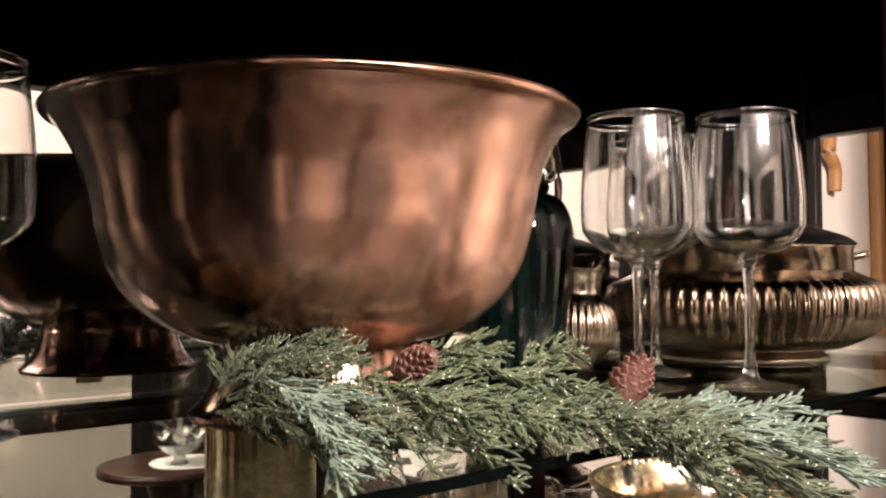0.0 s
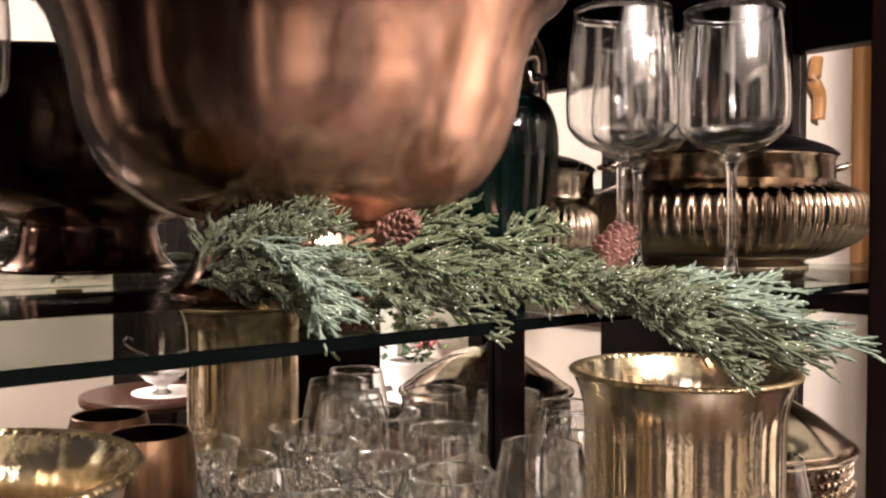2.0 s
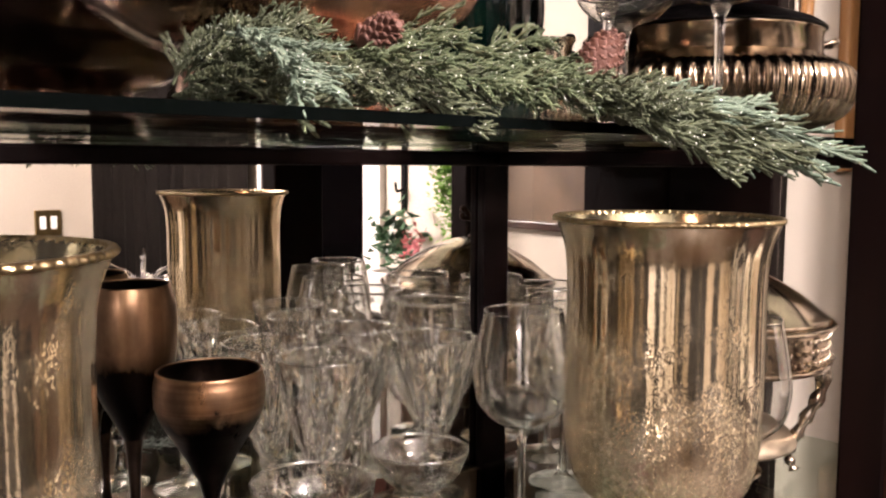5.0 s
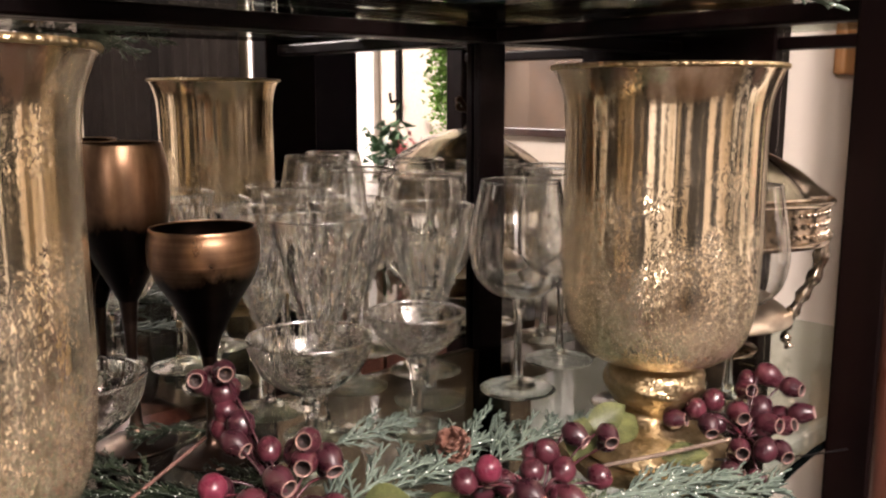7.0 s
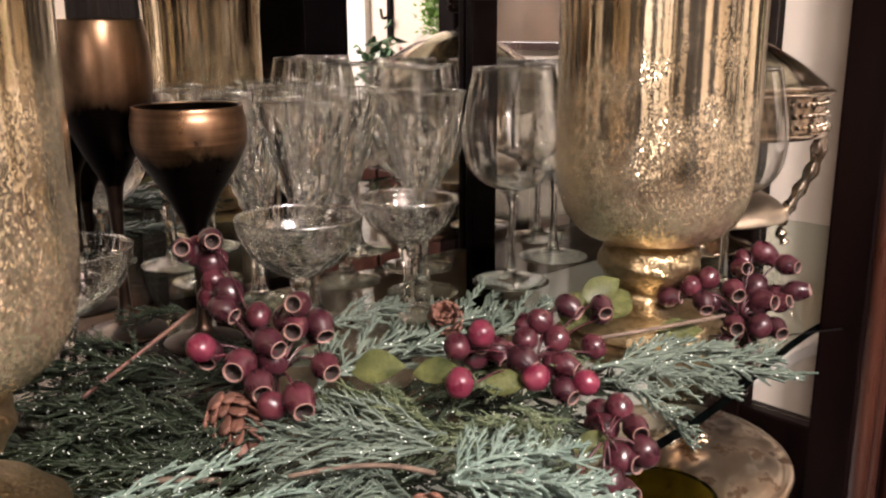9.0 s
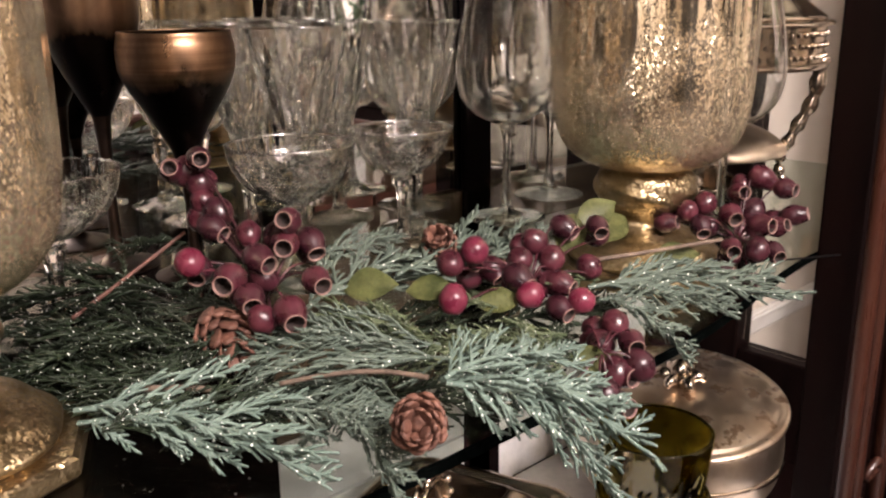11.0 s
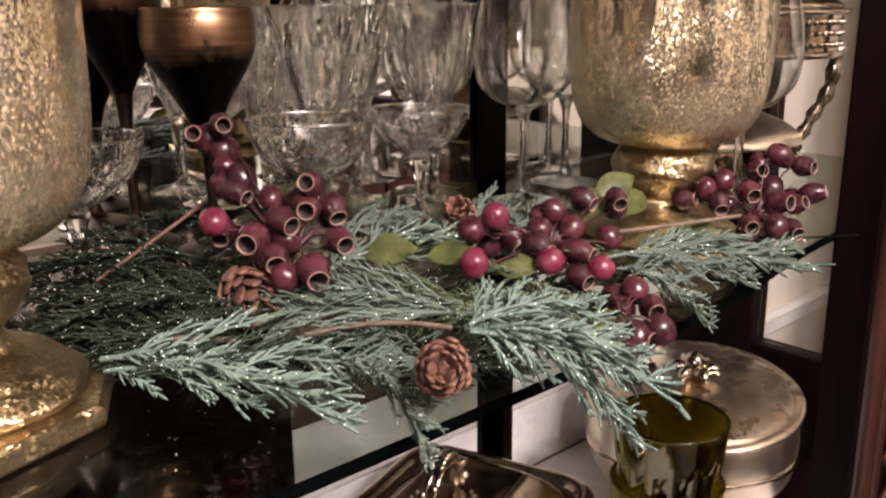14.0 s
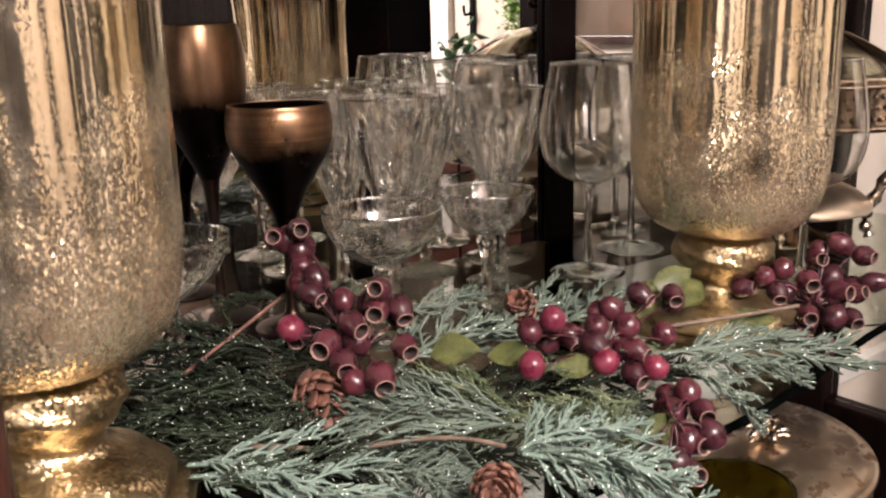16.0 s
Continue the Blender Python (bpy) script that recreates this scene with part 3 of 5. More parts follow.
# ---- glassware and metalware ----
def shell(outer, wall_t, steps=5):
    """A closed cup profile: the outer run, over the rim, and down inside."""
    run = smooth_profile(outer, steps)
    inner = []
    for i in range(len(run) - 1, -1, -1):
        a, b = run[max(i - 1, 0)], run[min(i + 1, len(run) - 1)]
        d = Vector((b[0] - a[0], b[1] - a[1]))
        if d.length < 1e-6:
            continue
        d.normalize()
        r, z = run[i][0] - d.y * wall_t, run[i][1] + d.x * wall_t
        if r > 0.0005:
            inner.append((r, z))
    return run + inner + [(0.0, inner[-1][1])]


def copper_bowl(loc):
    ob = thing("punch_bowl", "large brushed copper footed bowl with a rolled rim", "bowl", loc)
    body = [(0.0, 0.050), (0.060, 0.051), (0.095, 0.058), (0.127, 0.077), (0.1465, 0.102), (0.156, 0.128), (0.160, 0.150), (0.1645, 0.170), (0.173, 0.191), (0.183, 0.206), (0.1885, 0.213)]
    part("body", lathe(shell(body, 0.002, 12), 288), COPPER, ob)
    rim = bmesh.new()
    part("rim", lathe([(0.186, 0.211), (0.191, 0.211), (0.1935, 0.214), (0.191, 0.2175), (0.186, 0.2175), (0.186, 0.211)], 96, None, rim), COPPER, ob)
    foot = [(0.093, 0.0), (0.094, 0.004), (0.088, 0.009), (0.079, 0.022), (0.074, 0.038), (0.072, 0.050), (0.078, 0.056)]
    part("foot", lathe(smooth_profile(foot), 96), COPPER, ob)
    return ob


def hurricane(loc, rz=0):
    ob = thing("hurricane_vase", "gold mercury glass footed hurricane vase, mottled silvering", "vase", loc, rz, "mercury glass vases")
    def flutes(a, z, r):
        k = max(0.0, min(1.0, (z - 0.15) / 0.06)) * max(0.0, min(1.0, (0.322 - z) / 0.03))
        return r + 0.00022 * k * math.sin(26 * a + 1.6 * math.sin(3 * a)) + 0.00018 * k * math.sin(47 * a + 0.6)
    body = [(0.026, 0.087), (0.040, 0.089), (0.058, 0.097), (0.071, 0.113), (0.0775, 0.140), (0.0790, 0.18), (0.0785, 0.24), (0.079, 0.285), (0.082, 0.307), (0.0895, 0.326)]
    part("bowl", lathe(shell(body, 0.0028, 6), 240, flutes), MERCURY, ob)
    part("rim", lathe([(0.0865, 0.3245), (0.0905, 0.3245), (0.0915, 0.3265), (0.090, 0.3285), (0.087, 0.3285), (0.0865, 0.3245)], 384, lambda a, z, r: r + 0.0006 * math.sin(76 * a)), SPECKLED, ob)
    stem = [(0.060, 0.0122), (0.063, 0.015), (0.061, 0.020), (0.050, 0.029), (0.036, 0.036), (0.028, 0.042), (0.0275, 0.048), (0.0375, 0.060), (0.0415, 0.071), (0.0385, 0.082), (0.031, 0.088), (0.029, 0.091)]
    part("foot", lathe([(0.0, 0.0122)] + smooth_profile(stem), 96, lambda a, z, r: r + 0.0009 * math.sin(5 * a + 420 * z)), SPECKLED, ob)
    plinth = part("plinth", lathe([(0.0, 0.0), (0.076, 0.0), (0.078, 0.002), (0.078, 0.010), (0.075, 0.012), (0.0, 0.012)], 8), SPECKLED, ob, "eight-sided gold glass plinth", False)
    plinth.rotation_euler = (0, 0, math.radians(-48.5 - rz))
    return ob


def wine_glass(loc, h=0.24, bowl_r=0.0490, rim_r=0.0425, base_z=0.115, flat=True, group="wine glasses", label="tall clear wine glass with a straight bowl"):
    ob = thing("wine_glass", label, "glass", loc, random.uniform(0, 360), group)
    b = base_z
    if flat:
        cup = [(0.0035, b - 0.004), (0.010, b), (0.030, b + 0.006), (bowl_r * 0.93, b + 0.020), (bowl_r, b + 0.035), (bowl_r * 0.98, b + 0.07), (rim_r, h)]
    else:
        cup = [(0.0035, b - 0.004), (0.010, b), (0.028, b + 0.007), (bowl_r * 0.88, b + 0.024), (bowl_r, b + 0.050), (bowl_r * 0.97, b + 0.075), (bowl_r * 0.88, b + 0.102), (rim_r, h)]
    part("bowl", lathe(shell(cup, 0.0011, 6), 64), CLEAR, ob)
    part("rim", lathe([(rim_r - 0.0012, h - 0.0006), (rim_r + 0.0003, h - 0.0006), (rim_r + 0.0003, h + 0.0008), (rim_r - 0.0012, h + 0.0008), (rim_r - 0.0012, h - 0.0006)], 64), RIM_GLASS, ob)
    stem = [(0.0, 0.0), (0.039, 0.0), (0.0395, 0.0012), (0.030, 0.003), (0.012, 0.006), (0.0062, 0.014), (0.0042, 0.035), (0.0038, b * 0.6), (0.0048, b - 0.014), (0.0085, b - 0.002), (0.006, b + 0.002), (0.0, b + 0.003)]
    part("stem", lathe([stem[0]] + smooth_profile(stem[1:], 4), 40), CRYSTAL, ob)
    return ob


def facets(count, depth, z0, z1, low_part=0.45):
    """Upright lance-shaped wedge cuts that cross with slanting ones lower down."""
    def shape(a, z, r):
        u = a * count / (2 * math.pi)
        ridge = abs((u % 1.0) - 0.5) * 2
        top = z1 - 0.34 * (z1 - z0) * ridge
        k = max(0.0, min(1.0, (z - z0) / 0.006)) * max(0.0, min(1.0, (top - z) / 0.010))
        low = max(0.0, min(1.0, (z0 + low_part * (z1 - z0) - z) / 0.010))
        cross = max(abs(((u + 40 * (z - z0)) % 1.0) - 0.5), abs(((u - 40 * (z - z0)) % 1.0) - 0.5)) * 2
        return r - depth * k * ((1 - low) * (1 - ridge) + low * cross)
    return shape


def crystal_wine(loc, scale=1.0):
    ob = thing("crystal_goblet", "cut crystal wine goblet with deep leaf facets", "glass", loc, random.uniform(0, 360), "crystal goblets")
    s = scale
    cup = [(0.006, 0.082), (0.0105, 0.088), (0.0175, 0.102), (0.0270, 0.129), (0.0360, 0.163), (0.0435, 0.199)]
    wall_t = 0.0042
    part("bowl", lathe([(r * s, z * s) for r, z in shell(cup, wall_t, 6)], 60, facets(10, 0.0036 * s, 0.084 * s, 0.188 * s), None, 6 * (len(cup) - 1) + 1), CUT_GLASS, ob, "", False)
    part("rim", lathe([(r * s, z * s) for r, z in ((0.0392, 0.1985), (0.0438, 0.1985), (0.0438, 0.2002), (0.0392, 0.2002), (0.0392, 0.1985))], 64), RIM_GLASS, ob)
    stem = [(0.0, 0.0), (0.036, 0.0), (0.0365, 0.0015), (0.028, 0.004), (0.011, 0.009), (0.0065, 0.020), (0.0058, 0.045), (0.0075, 0.066), (0.0062, 0.076), (0.009, 0.083), (0.0, 0.085)]
    part("stem", lathe([(r * s, z * s) for r, z in [stem[0]] + smooth_profile(stem[1:], 3)], 12), CRYSTAL, ob, "", False)
    return ob


def coupe(loc, r=0.049, h=0.113):
    ob = thing("champagne_coupe", "shallow etched crystal champagne coupe", "glass", loc, random.uniform(0, 360), "champagne coupes")
    b = h - r * 0.96
    cup = [(0.006, b), (0.40 * r, b + 0.004), (0.76 * r, b + 0.017), (0.95 * r, b + 0.034), (r, h - 0.003), (r * 1.005, h)]
    part("bowl", lathe(shell(cup, 0.0026, 6), 72, facets(12, 0.0014, b + 0.003, h - 0.010, 0.75), None, 6 * (len(cup) - 1) + 1), CUT_GLASS, ob, "", False)
    part("rim", lathe([(r - 0.0024, h - 0.0006), (r * 1.008, h - 0.0006), (r * 1.008, h + 0.001), (r - 0.0024, h + 0.001), (r - 0.0024, h - 0.0006)], 80), RIM_GLASS, ob)
    stem = [(0.0, 0.0), (0.032, 0.0), (0.0325, 0.0014), (0.024, 0.004), (0.010, 0.009), (0.0058, 0.020), (0.0055, b * 0.7), (0.010, b - 0.003), (0.0, b + 0.002)]
    part("stem", lathe([stem[0]] + smooth_profile(stem[1:], 3), 10), CRYSTAL, ob, "", False)
    return ob


def bronze_goblet(loc):
    ob = thing("bronze_goblet", "ringed bronze goblet on a slim blackened stem", "goblet", loc, 0, "bronze goblets")
    band = [(0.004, 0.080), (0.0065, 0.090), (0.0115, 0.105), (0.0195, 0.122), (0.0285, 0.138), (0.0372, 0.152), (0.0436, 0.165), (0.0455, 0.176), (0.0448, 0.189), (0.0430, 0.199)]
    part("bowl", lathe(shell(band, 0.0014, 5), 64, lambda a, z, r: r + 0.00025 * math.sin(z * 2200)), BRONZE, ob)
    part("interior", lathe([(0.004, 0.104)] + smooth_profile([(r - 0.0022, z + 0.002) for r, z in band[2:-1]] + [(band[-1][0] - 0.0022, band[-1][1] - 0.001)], 4), 48), BRONZE_DARK, ob, "near-black inside")
    stem = [(0.0, 0.0), (0.032, 0.0), (0.0325, 0.002), (0.022, 0.006), (0.008, 0.012), (0.0045, 0.024), (0.0038, 0.05), (0.0055, 0.084), (0.008, 0.099), (0.0, 0.101)]
    part("stem", lathe([stem[0]] + smooth_profile(stem[1:], 4), 32), BRONZE_DARK, ob)
    return ob


def barrel_goblet(loc):
    ob = thing("barrel_goblet", "barrel-shaped copper bronze goblet with a blackened foot", "goblet", loc, 0, "bronze goblets")
    band = [(0.004, 0.120), (0.009, 0.132), (0.018, 0.150), (0.027, 0.168), (0.0335, 0.186), (0.0375, 0.206), (0.0388, 0.228), (0.0375, 0.249), (0.0338, 0.266)]
    part("bowl", lathe(shell(band, 0.0014, 6), 64), BRONZE_TALL, ob)
    part("interior", lathe([(0.004, 0.146)] + smooth_profile([(r - 0.0022, z + 0.002) for r, z in band[2:-1]] + [(band[-1][0] - 0.0022, band[-1][1] - 0.001)], 4), 48), BRONZE_DARK, ob, "near-black inside")
    stem = [(0.0, 0.0), (0.034, 0.0), (0.0345, 0.002), (0.024, 0.006), (0.009, 0.012), (0.005, 0.03), (0.0045, 0.08), (0.007, 0.122), (0.010, 0.142), (0.0, 0.144)]
    part("stem", lathe([stem[0]] + smooth_profile(stem[1:], 4), 32), BRONZE_DARK, ob)
    return ob


copper_bowl((0.347, 0.565, SH2))
hurricane((0.614, 0.418, SH1), 20)
hurricane((0.090, 0.470, SH1), 140)
wine_glass((0.707, 0.432, SH2))
wine_glass((0.632, 0.495, SH2))
wine_glass((0.742, 0.560, SH2))
wine_glass((0.115, 0.625, SH2))
for x, y in ((0.664, 0.620), (0.777, 0.660), (0.635, 0.735), (0.715, 0.512), (0.838, 0.738), (0.790, 0.450)):
    wine_glass((x, y, SH1), 0.220, 0.0510, 0.0405, 0.097, False, "red wine glasses", "clear rounded red wine glass on a stem")
for x, y in ((0.438, 0.650), (0.541, 0.742), (0.572, 0.655), (0.434, 0.738)):
    crystal_wine((x, y, SH1))
coupe((0.387, 0.590, SH1), 0.0500, 0.114)
coupe((0.512, 0.605, SH1), 0.0445, 0.111)
coupe((0.205, 0.605, SH1), 0.049, 0.116)
bronze_goblet((0.340, 0.672, SH1))
barrel_goblet((0.303, 0.742, SH1))


# ---- silver and green glass in the right-hand bay ----
def gadroons(count, depth, z0, z1, slant=0.0):
    def shape(a, z, r):
        k = max(0.0, min(1.0, (z - z0) / 0.012)) * max(0.0, min(1.0, (z1 - z) / 0.012))
        return r + depth * k * (abs(math.sin(0.5 * count * a + slant * (z - z0))) - 0.5)
    return shape


def ribbed_bowl(loc):
    ob = thing("ribbed_bowl", "covered silver bowl with upright ribs, tarnished", "bowl", loc)
    body = [(0.088, 0.010), (0.120, 0.016), (0.150, 0.034), (0.162, 0.060), (0.157, 0.086), (0.134, 0.100), (0.127, 0.104)]
    part("body", lathe(smooth_profile(body, 6), 264, gadroons(66, 0.0075, 0.022, 0.098)), ANTIQUE, ob)
    part("foot", lathe(smooth_profile([(0.098, 0.0), (0.099, 0.004), (0.092, 0.007), (0.086, 0.011)]), 64), SILVER_GOLD, ob)
    part("collar", lathe([(0.127, 0.103), (0.128, 0.106), (0.127, 0.128), (0.129, 0.130), (0.129, 0.133), (0.125, 0.134)], 64), ANTIQUE, ob)
    part("lid", lathe(smooth_profile([(0.130, 0.1335), (0.131, 0.136), (0.115, 0.146), (0.07, 0.160), (0.02, 0.168), (0.0, 0.169)]), 64), BLACK, ob, "black domed lid")
    for s in (-1, 1):
        run = bend([(s * 0.126, -0.02, 0.118), (s * 0.146, -0.022, 0.124), (s * 0.152, 0.0, 0.122), (s * 0.146, 0.022, 0.124), (s * 0.126, 0.02, 0.118)])
        h = part("handle", tube(run, 0.0042, 8), SILVER, ob)
        h.matrix_basis = pose(0, 0, 0, 0, 0, -38)
    return ob


def green_pitcher(loc, rz):
    ob = thing("green_pitcher", "dark green glass pitcher with a pewter collar and handle", "pitcher", loc, rz)
    body = [(0.036, 0.0), (0.040, 0.004), (0.050, 0.05), (0.0575, 0.11), (0.0575, 0.148), (0.048, 0.175), (0.030, 0.186)]
    part("body", lathe(shell(body, 0.0025), 60, facets(20, 0.0026, 0.004, 0.17, 0.0)), DARK_GREEN, ob, "", False)
    part("neck", lathe(smooth_profile([(0.031, 0.184), (0.034, 0.192), (0.029, 0.20), (0.026, 0.225), (0.030, 0.25), (0.036, 0.262)]), 40), BRONZE_DARK, ob, "blackened pewter collar and spout")
    run = bend([(0.030, 0, 0.245), (0.058, 0, 0.252), (0.078, 0, 0.225), (0.074, 0, 0.16), (0.056, 0, 0.11)])
    part("handle", tube(run, [0.0045] * len(run), 8), BRONZE_DARK, ob)
    part("scroll", tube(bend([(0.040, 0, 0.228), (0.062, 0, 0.232), (0.066, 0, 0.208), (0.050, 0, 0.205), (0.05, 0, 0.216)]), 0.004, 8), SILVER, ob)
    return ob


def creamer(loc, rz):
    ob = thing("ribbed_creamer", "small ribbed silver creamer jug with a scrolled handle", "jug", loc, rz)
    body = [(0.020, 0.0), (0.022, 0.004), (0.030, 0.012), (0.041, 0.030), (0.043, 0.050), (0.036, 0.070), (0.028, 0.082), (0.030, 0.10), (0.034, 0.108)]
    part("body", lathe(shell(body, 0.0015, 6), 132, gadroons(33, 0.004, 0.014, 0.072)), SILVER, ob)
    run = bend([(0.030, 0, 0.10), (0.055, 0, 0.112), (0.070, 0, 0.092), (0.064, 0, 0.062), (0.050, 0, 0.048), (0.042, 0, 0.044)])
    part("handle", tube(run, 0.0038, 8), SILVER, ob)
    part("spout", tube(bend([(-0.026, 0, 0.085), (-0.040, 0, 0.10), (-0.050, 0, 0.116), (-0.062, 0, 0.118)]), [0.012, 0.011, 0.010, 0.009, 0.008, 0.008, 0.007, 0.007, 0.006, 0.006, 0.006, 0.005, 0.005, 0.005, 0.004, 0.004, 0.004, 0.003, 0.003], 10), SILVER, ob)
    return ob


def chafing_dish(loc):
    ob = thing("chafing_dish", "domed silver chafing dish on a pierced footed stand", "dish", loc, 12)
    z = 0.155
    part("dome", lathe(smooth_profile([(0.128, z + 0.036), (0.129, z + 0.040), (0.119, z + 0.047), (0.095, z + 0.066), (0.056, z + 0.088), (0.022, z + 0.099), (0.0, z + 0.101)]), 72), SILVER, ob)
    part("rim", lathe(smooth_profile([(0.126, z + 0.030), (0.136, z + 0.030), (0.138, z + 0.033), (0.134, z + 0.036), (0.126, z + 0.036)]), 72), SILVER, ob)
    gallery = lathe([(0.128, z - 0.010), (0.130, z + 0.030)], 96)
    part("band", gallery, ANTIQUE, ob, "tarnished band behind the piercing")
    # raised bright dots stand in for light coming through the piercing
    fret = bmesh.new()
    for i in range(72):
        a = 2 * math.pi * i / 72
        for k, zz in enumerate((z - 0.002, z + 0.010, z + 0.022)):
            b = a + (k % 2) * math.pi / 72
            m = Matrix.Translation((0.1305 * math.cos(b), 0.1305 * math.sin(b), zz)) @ Matrix.Diagonal((0.0026, 0.0026, 0.0036, 1))
            bmesh.ops.create_icosphere(fret, subdivisions=1, radius=1.0, matrix=m)
    part("pierced_band", fret, SILVER, ob)
    part("lower_rim", lathe(smooth_profile([(0.126, z - 0.016), (0.133, z - 0.015), (0.134, z - 0.010), (0.128, z - 0.008)]), 72), SILVER, ob)
    part("finial", tube(bend([(0.0, 0, z + 0.098), (0.012, 0, z + 0.112), (0.004, 0, z + 0.128), (-0.012, 0, z + 0.132), (-0.010, 0, z + 0.147), (0.004, 0, z + 0.128)]), 0.004, 8), BRONZE_DARK, ob)
    for k in range(4):
        a = math.radians(-70 + 90 * k)
        c, s = math.cos(a), math.sin(a)
        run = bend([(0.128 * c, 0.128 * s, z - 0.004), (0.124 * c, 0.124 * s, z - 0.05), (0.106 * c, 0.106 * s, z - 0.09), (0.092 * c, 0.092 * s, z - 0.125), (0.098 * c, 0.098 * s, 0.008)])
        n = len(run)
        part("leg", tube(run, [0.009 - 0.004 * i / n + 0.002 * math.sin(i * 1.9) for i in range(n)], 8), SILVER, ob)
    part("burner_cover", lathe(smooth_profile([(0.098, 0.040), (0.100, 0.042), (0.096, 0.050), (0.080, 0.062), (0.045, 0.076), (0.018, 0.081), (0.0, 0.082)]), 64), SILVER_GOLD, ob, "smooth domed silver burner cover")
    part("burner_foot", lathe(smooth_profile([(0.06, 0.0), (0.061, 0.004), (0.035, 0.014), (0.028, 0.03), (0.096, 0.041)]), 48), SILVER, ob)
    return ob


def lidded_pot(loc):
    ob = thing("lidded_pot", "round covered silver serving pot, its lid spotted with tarnish", "pot", loc, 0)
    body = [(0.0, 0.0), (0.085, 0.0), (0.103, 0.006), (0.130, 0.035), (0.139, 0.070), (0.138, 0.110), (0.130, 0.130)]
    part("body", lathe([body[0]] + smooth_profile(body[1:]), 72), SILVER_GOLD, ob)
    lid = [(0.130, 0.129), (0.142, 0.131), (0.1435, 0.135), (0.138, 0.139), (0.131, 0.138), (0.120, 0.142), (0.090, 0.149), (0.050, 0.155), (0.018, 0.157), (0.0, 0.157)]
    part("lid", lathe(smooth_profile(lid[:-1]) + [lid[-1]], 72), SPOTTED, ob, "silver lid with brown tarnish spots").matrix_basis = LID_LEAN
    knob = bmesh.new()
    bmesh.ops.create_icosphere(knob, subdivisions=3, radius=0.015, matrix=Matrix.Translation((0, 0, 0.176)) @ Matrix.Diagonal((1, 1, 1.3, 1)))
    part("knob", knob, SILVER, ob, "cast flower knob").matrix_basis = LID_LEAN
    for i in range(6):
        a = 2 * math.pi * i / 6
        c, s = math.cos(a), math.sin(a)
        leaf = tube(bend([(0.005 * c, 0.005 * s, 0.156), (0.016 * c, 0.016 * s, 0.170), (0.027 * c, 0.027 * s, 0.172), (0.032 * c, 0.032 * s, 0.164)], 3), [0.006, 0.007, 0.008, 0.009, 0.009, 0.008, 0.007, 0.006, 0.005, 0.003], 8)
        part("petal", leaf, SILVER, ob).matrix_basis = LID_LEAN
    part("beading", lathe(smooth_profile([(0.137, 0.066), (0.1415, 0.069), (0.1415, 0.073), (0.137, 0.076)]), 96, gadroons(90, 0.003, 0.05, 0.08)), SILVER, ob)
    return ob


def scallops(count, depth, z0, z1):
    """Round lobes side by side that end in arches."""
    def shape(a, z, r):
        lobe = abs(math.sin(0.5 * count * a))
        top = z0 + (z1 - z0) * (0.72 + 0.28 * lobe)
        k = max(0.0, min(1.0, (z - z0) / 0.006)) * max(0.0, min(1.0, (top - z) / 0.006))
        return r - depth * k * (1 - lobe)
    return shape


def green_tumbler(loc, group="stacked green tumblers"):
    ob = thing("green_tumbler", "fluted olive green glass tumbler, stacked", "tumbler", loc, 0, group)
    outer = [(0.046, 0.0), (0.049, 0.003), (0.053, 0.03), (0.058, 0.08), (0.062, 0.118), (0.063, 0.130)]
    inner = [(0.0595, 0.130), (0.058, 0.118), (0.0535, 0.085), (0.0475, 0.035), (0.044, 0.020), (0.030, 0.016)]
    run = smooth_profile(outer, 6)
    profile = [(0.0, 0.0)] + run + smooth_profile(inner, 6) + [(0.0, 0.0155)]
    part("body", lathe(profile, 84, scallops(14, 0.0062, 0.004, 0.102)), GREEN, ob, "", False)
    part("rim", lathe(smooth_profile([(0.0595, 0.1302), (0.0630, 0.1302), (0.0634, 0.1316), (0.0615, 0.1326), (0.0595, 0.1318), (0.0595, 0.1302)], 3), 72), GREEN, ob, "polished rim")
    return ob


def rounded_loft(w, d, r, profile, seg=8):
    """Rings with round corners, each given by how far it lies in from the w by d outline and by its height."""
    bm = bmesh.new()
    rings = []
    for inset, z in profile:
        ww, dd, rr = w - 2 * inset, d - 2 * inset, max(r - 0.75 * inset, 0.006)
        ring = []
        for cx, cy, a0 in ((1, 1, 0), (-1, 1, 90), (-1, -1, 180), (1, -1, 270)):
            for k in range(seg + 1):
                a = math.radians(a0 + 90 * k / seg)
                ring.append(bm.verts.new((cx * (ww / 2 - rr) + rr * math.cos(a), cy * (dd / 2 - rr) + rr * math.sin(a), z)))
        rings.append(ring)
    n = len(rings[0])
    for lo, hi in zip(rings, rings[1:]):
        for i in range(n):
            bm.faces.new((lo[i], lo[(i + 1) % n], hi[(i + 1) % n], hi[i]))
    bm.faces.new(rings[0][::-1])
    bm.faces.new(rings[-1])
    return bm


